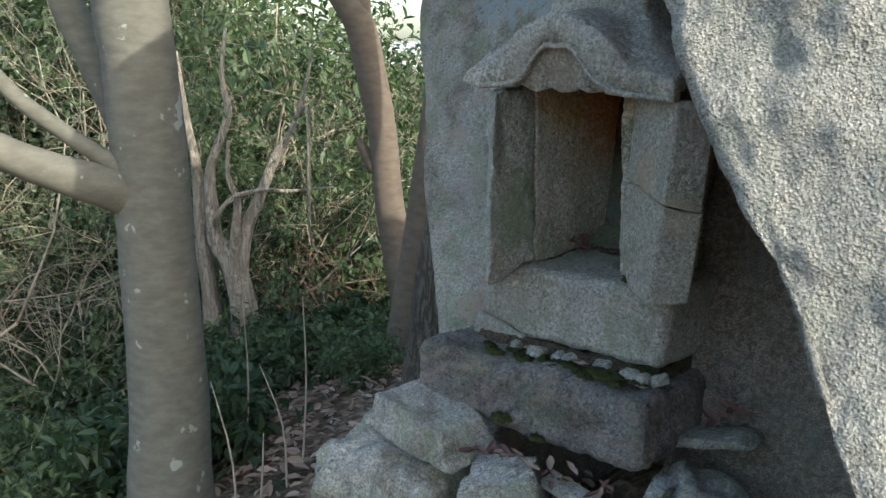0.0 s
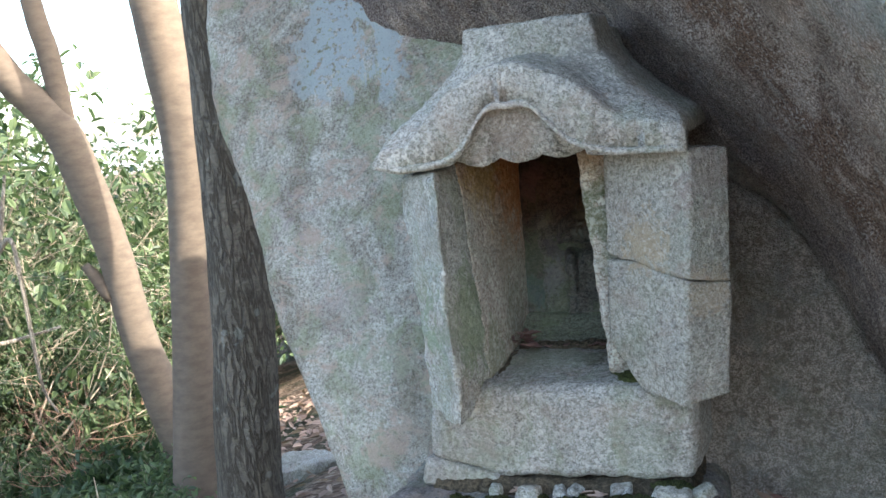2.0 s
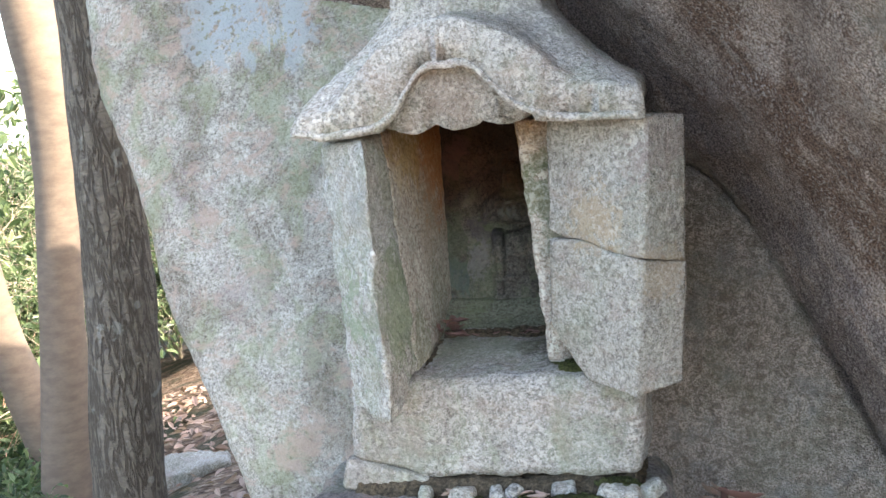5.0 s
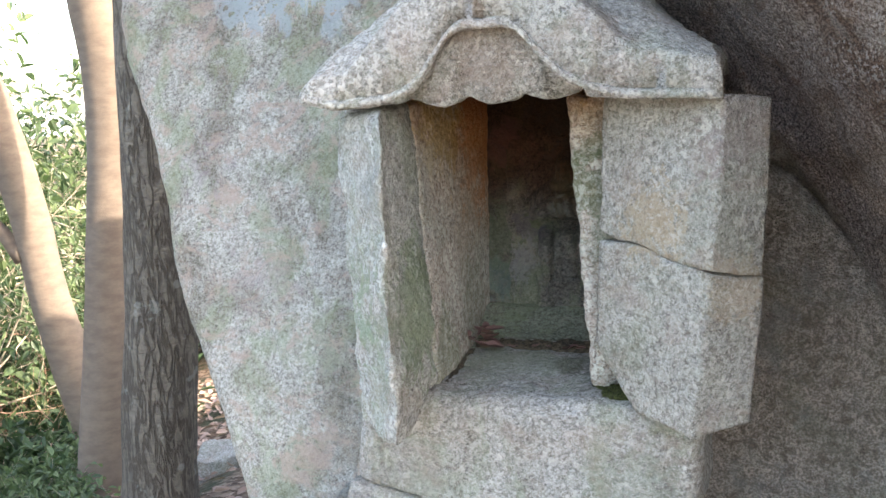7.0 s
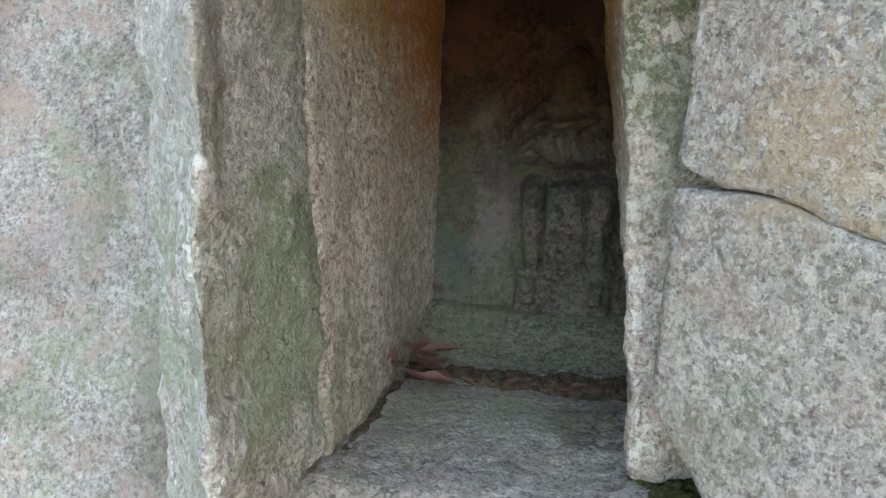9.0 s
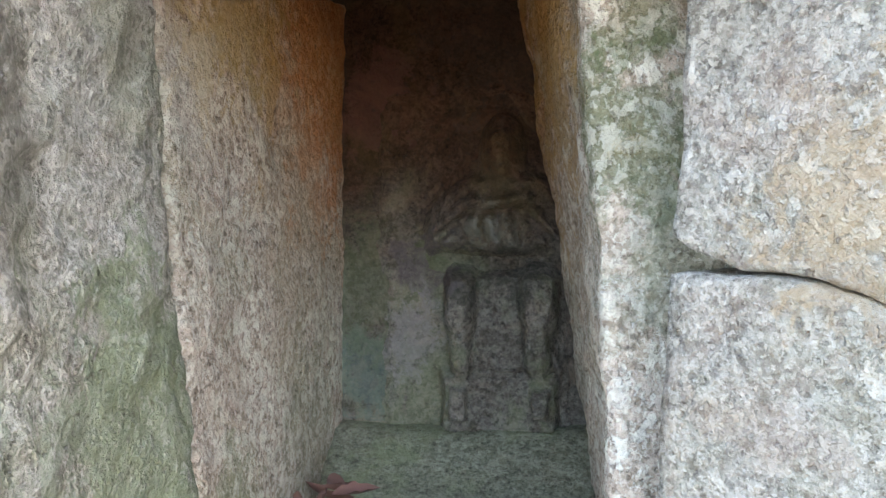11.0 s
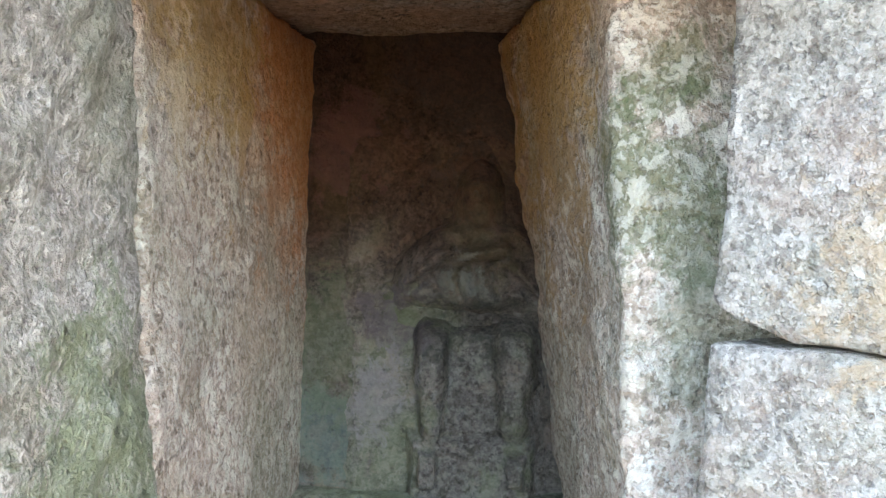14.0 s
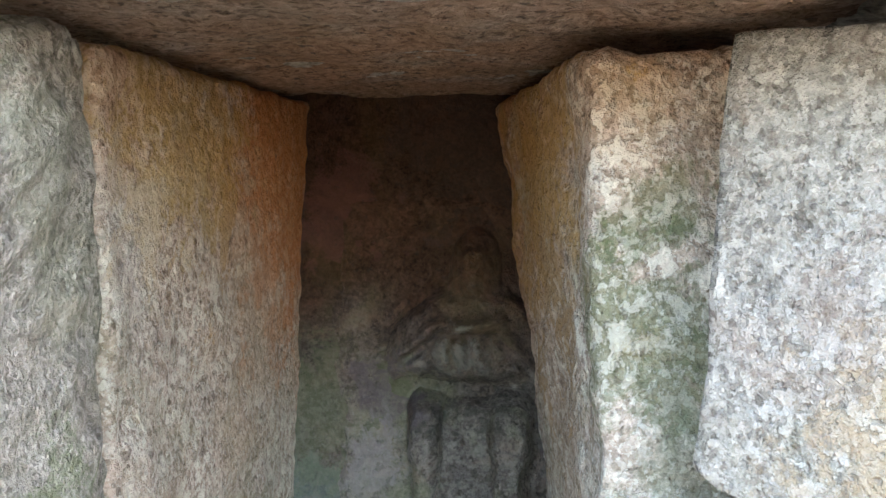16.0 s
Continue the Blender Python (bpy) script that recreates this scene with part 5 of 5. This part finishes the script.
put(REDBUSH, -4.2, 3.3, 140, 1.0)
put(REDBUSH, -4.0, 2.95, 250, 0.9)
for k, (x, y, s) in enumerate([(-7.5, 4.0, 1.45), (-8.3, 5.3, 1.3), (-8.6, 3.6, 1.5)]):
    put(PROTO[k % 2], x, y, 75 * k, s)
for p in PROTO + TALL + LOW + [REDBUSH, BARE]:
    p.location = (-9.0 + PROTO.index(p) if p in PROTO else -7.5, 7.0 + (LOW.index(p) if p in LOW else 0.4), 0)
    if p in TALL:
        p.location = (-11.5 - 2.5 * TALL.index(p), 6.0, 0)
    p.location.z = float(ground_height(np.array(p.location.x), np.array(p.location.y)))


def litter():
    """Dry leaves strewn over the ground."""
    rng = np.random.default_rng(9)
    n = 9000
    x, y = rng.uniform(-5.5, 1.6, n), rng.uniform(-1.6, 5.0, n)
    c = np.stack([x, y, ground_height(x, y) + rng.uniform(0.0, 0.05, n)], 1)
    aim = rng.normal(0, 1, (n, 3)) * np.array([1, 1, 0.15])
    v, f = leaves(c, aim, 0.085, rng, 0.45, 0.08, 0.1)
    return tagged(obj("leaf_litter", v, f, DRY, smooth=False), "dry brown fallen leaves covering the forest floor", "leaves", kind="stuff")


litter()

rock(-2.03, 2.36, -0.25, 0.42, 0.26, 0.16, 25, (0, 4, 0), 91, PALE, "flat pale stone lying in dry leaves")


def stalk(x, y, h, lean, seed):
    """A thin dry stalk in the undergrowth."""
    z = float(ground_height(np.array(x), np.array(y)))
    v, f = merge([tube([(x, y, z - 0.05, 0.006), (x + lean * 0.3, y + 0.02, z + h * 0.5, 0.005), (x + lean, y - 0.03, z + h, 0.002)], 6, 0.1)])
    return tagged(obj("dry_stalk", v, f, TWIG), "thin dry stalk rising from the undergrowth", "stalk", "dry stalks in the undergrowth")


for k, (x, y, h, lean) in enumerate([(-1.75, 0.20, 0.75, -0.10), (-1.70, 0.26, 0.55, 0.12), (-2.05, 0.83, 0.9, 0.06), (-1.95, 0.65, 0.6, -0.15), (-2.6, 0.9, 0.9, 0.05), (-3.3, -0.25, 1.3, 0.05)]):
    stalk(x, y, h, lean, k)
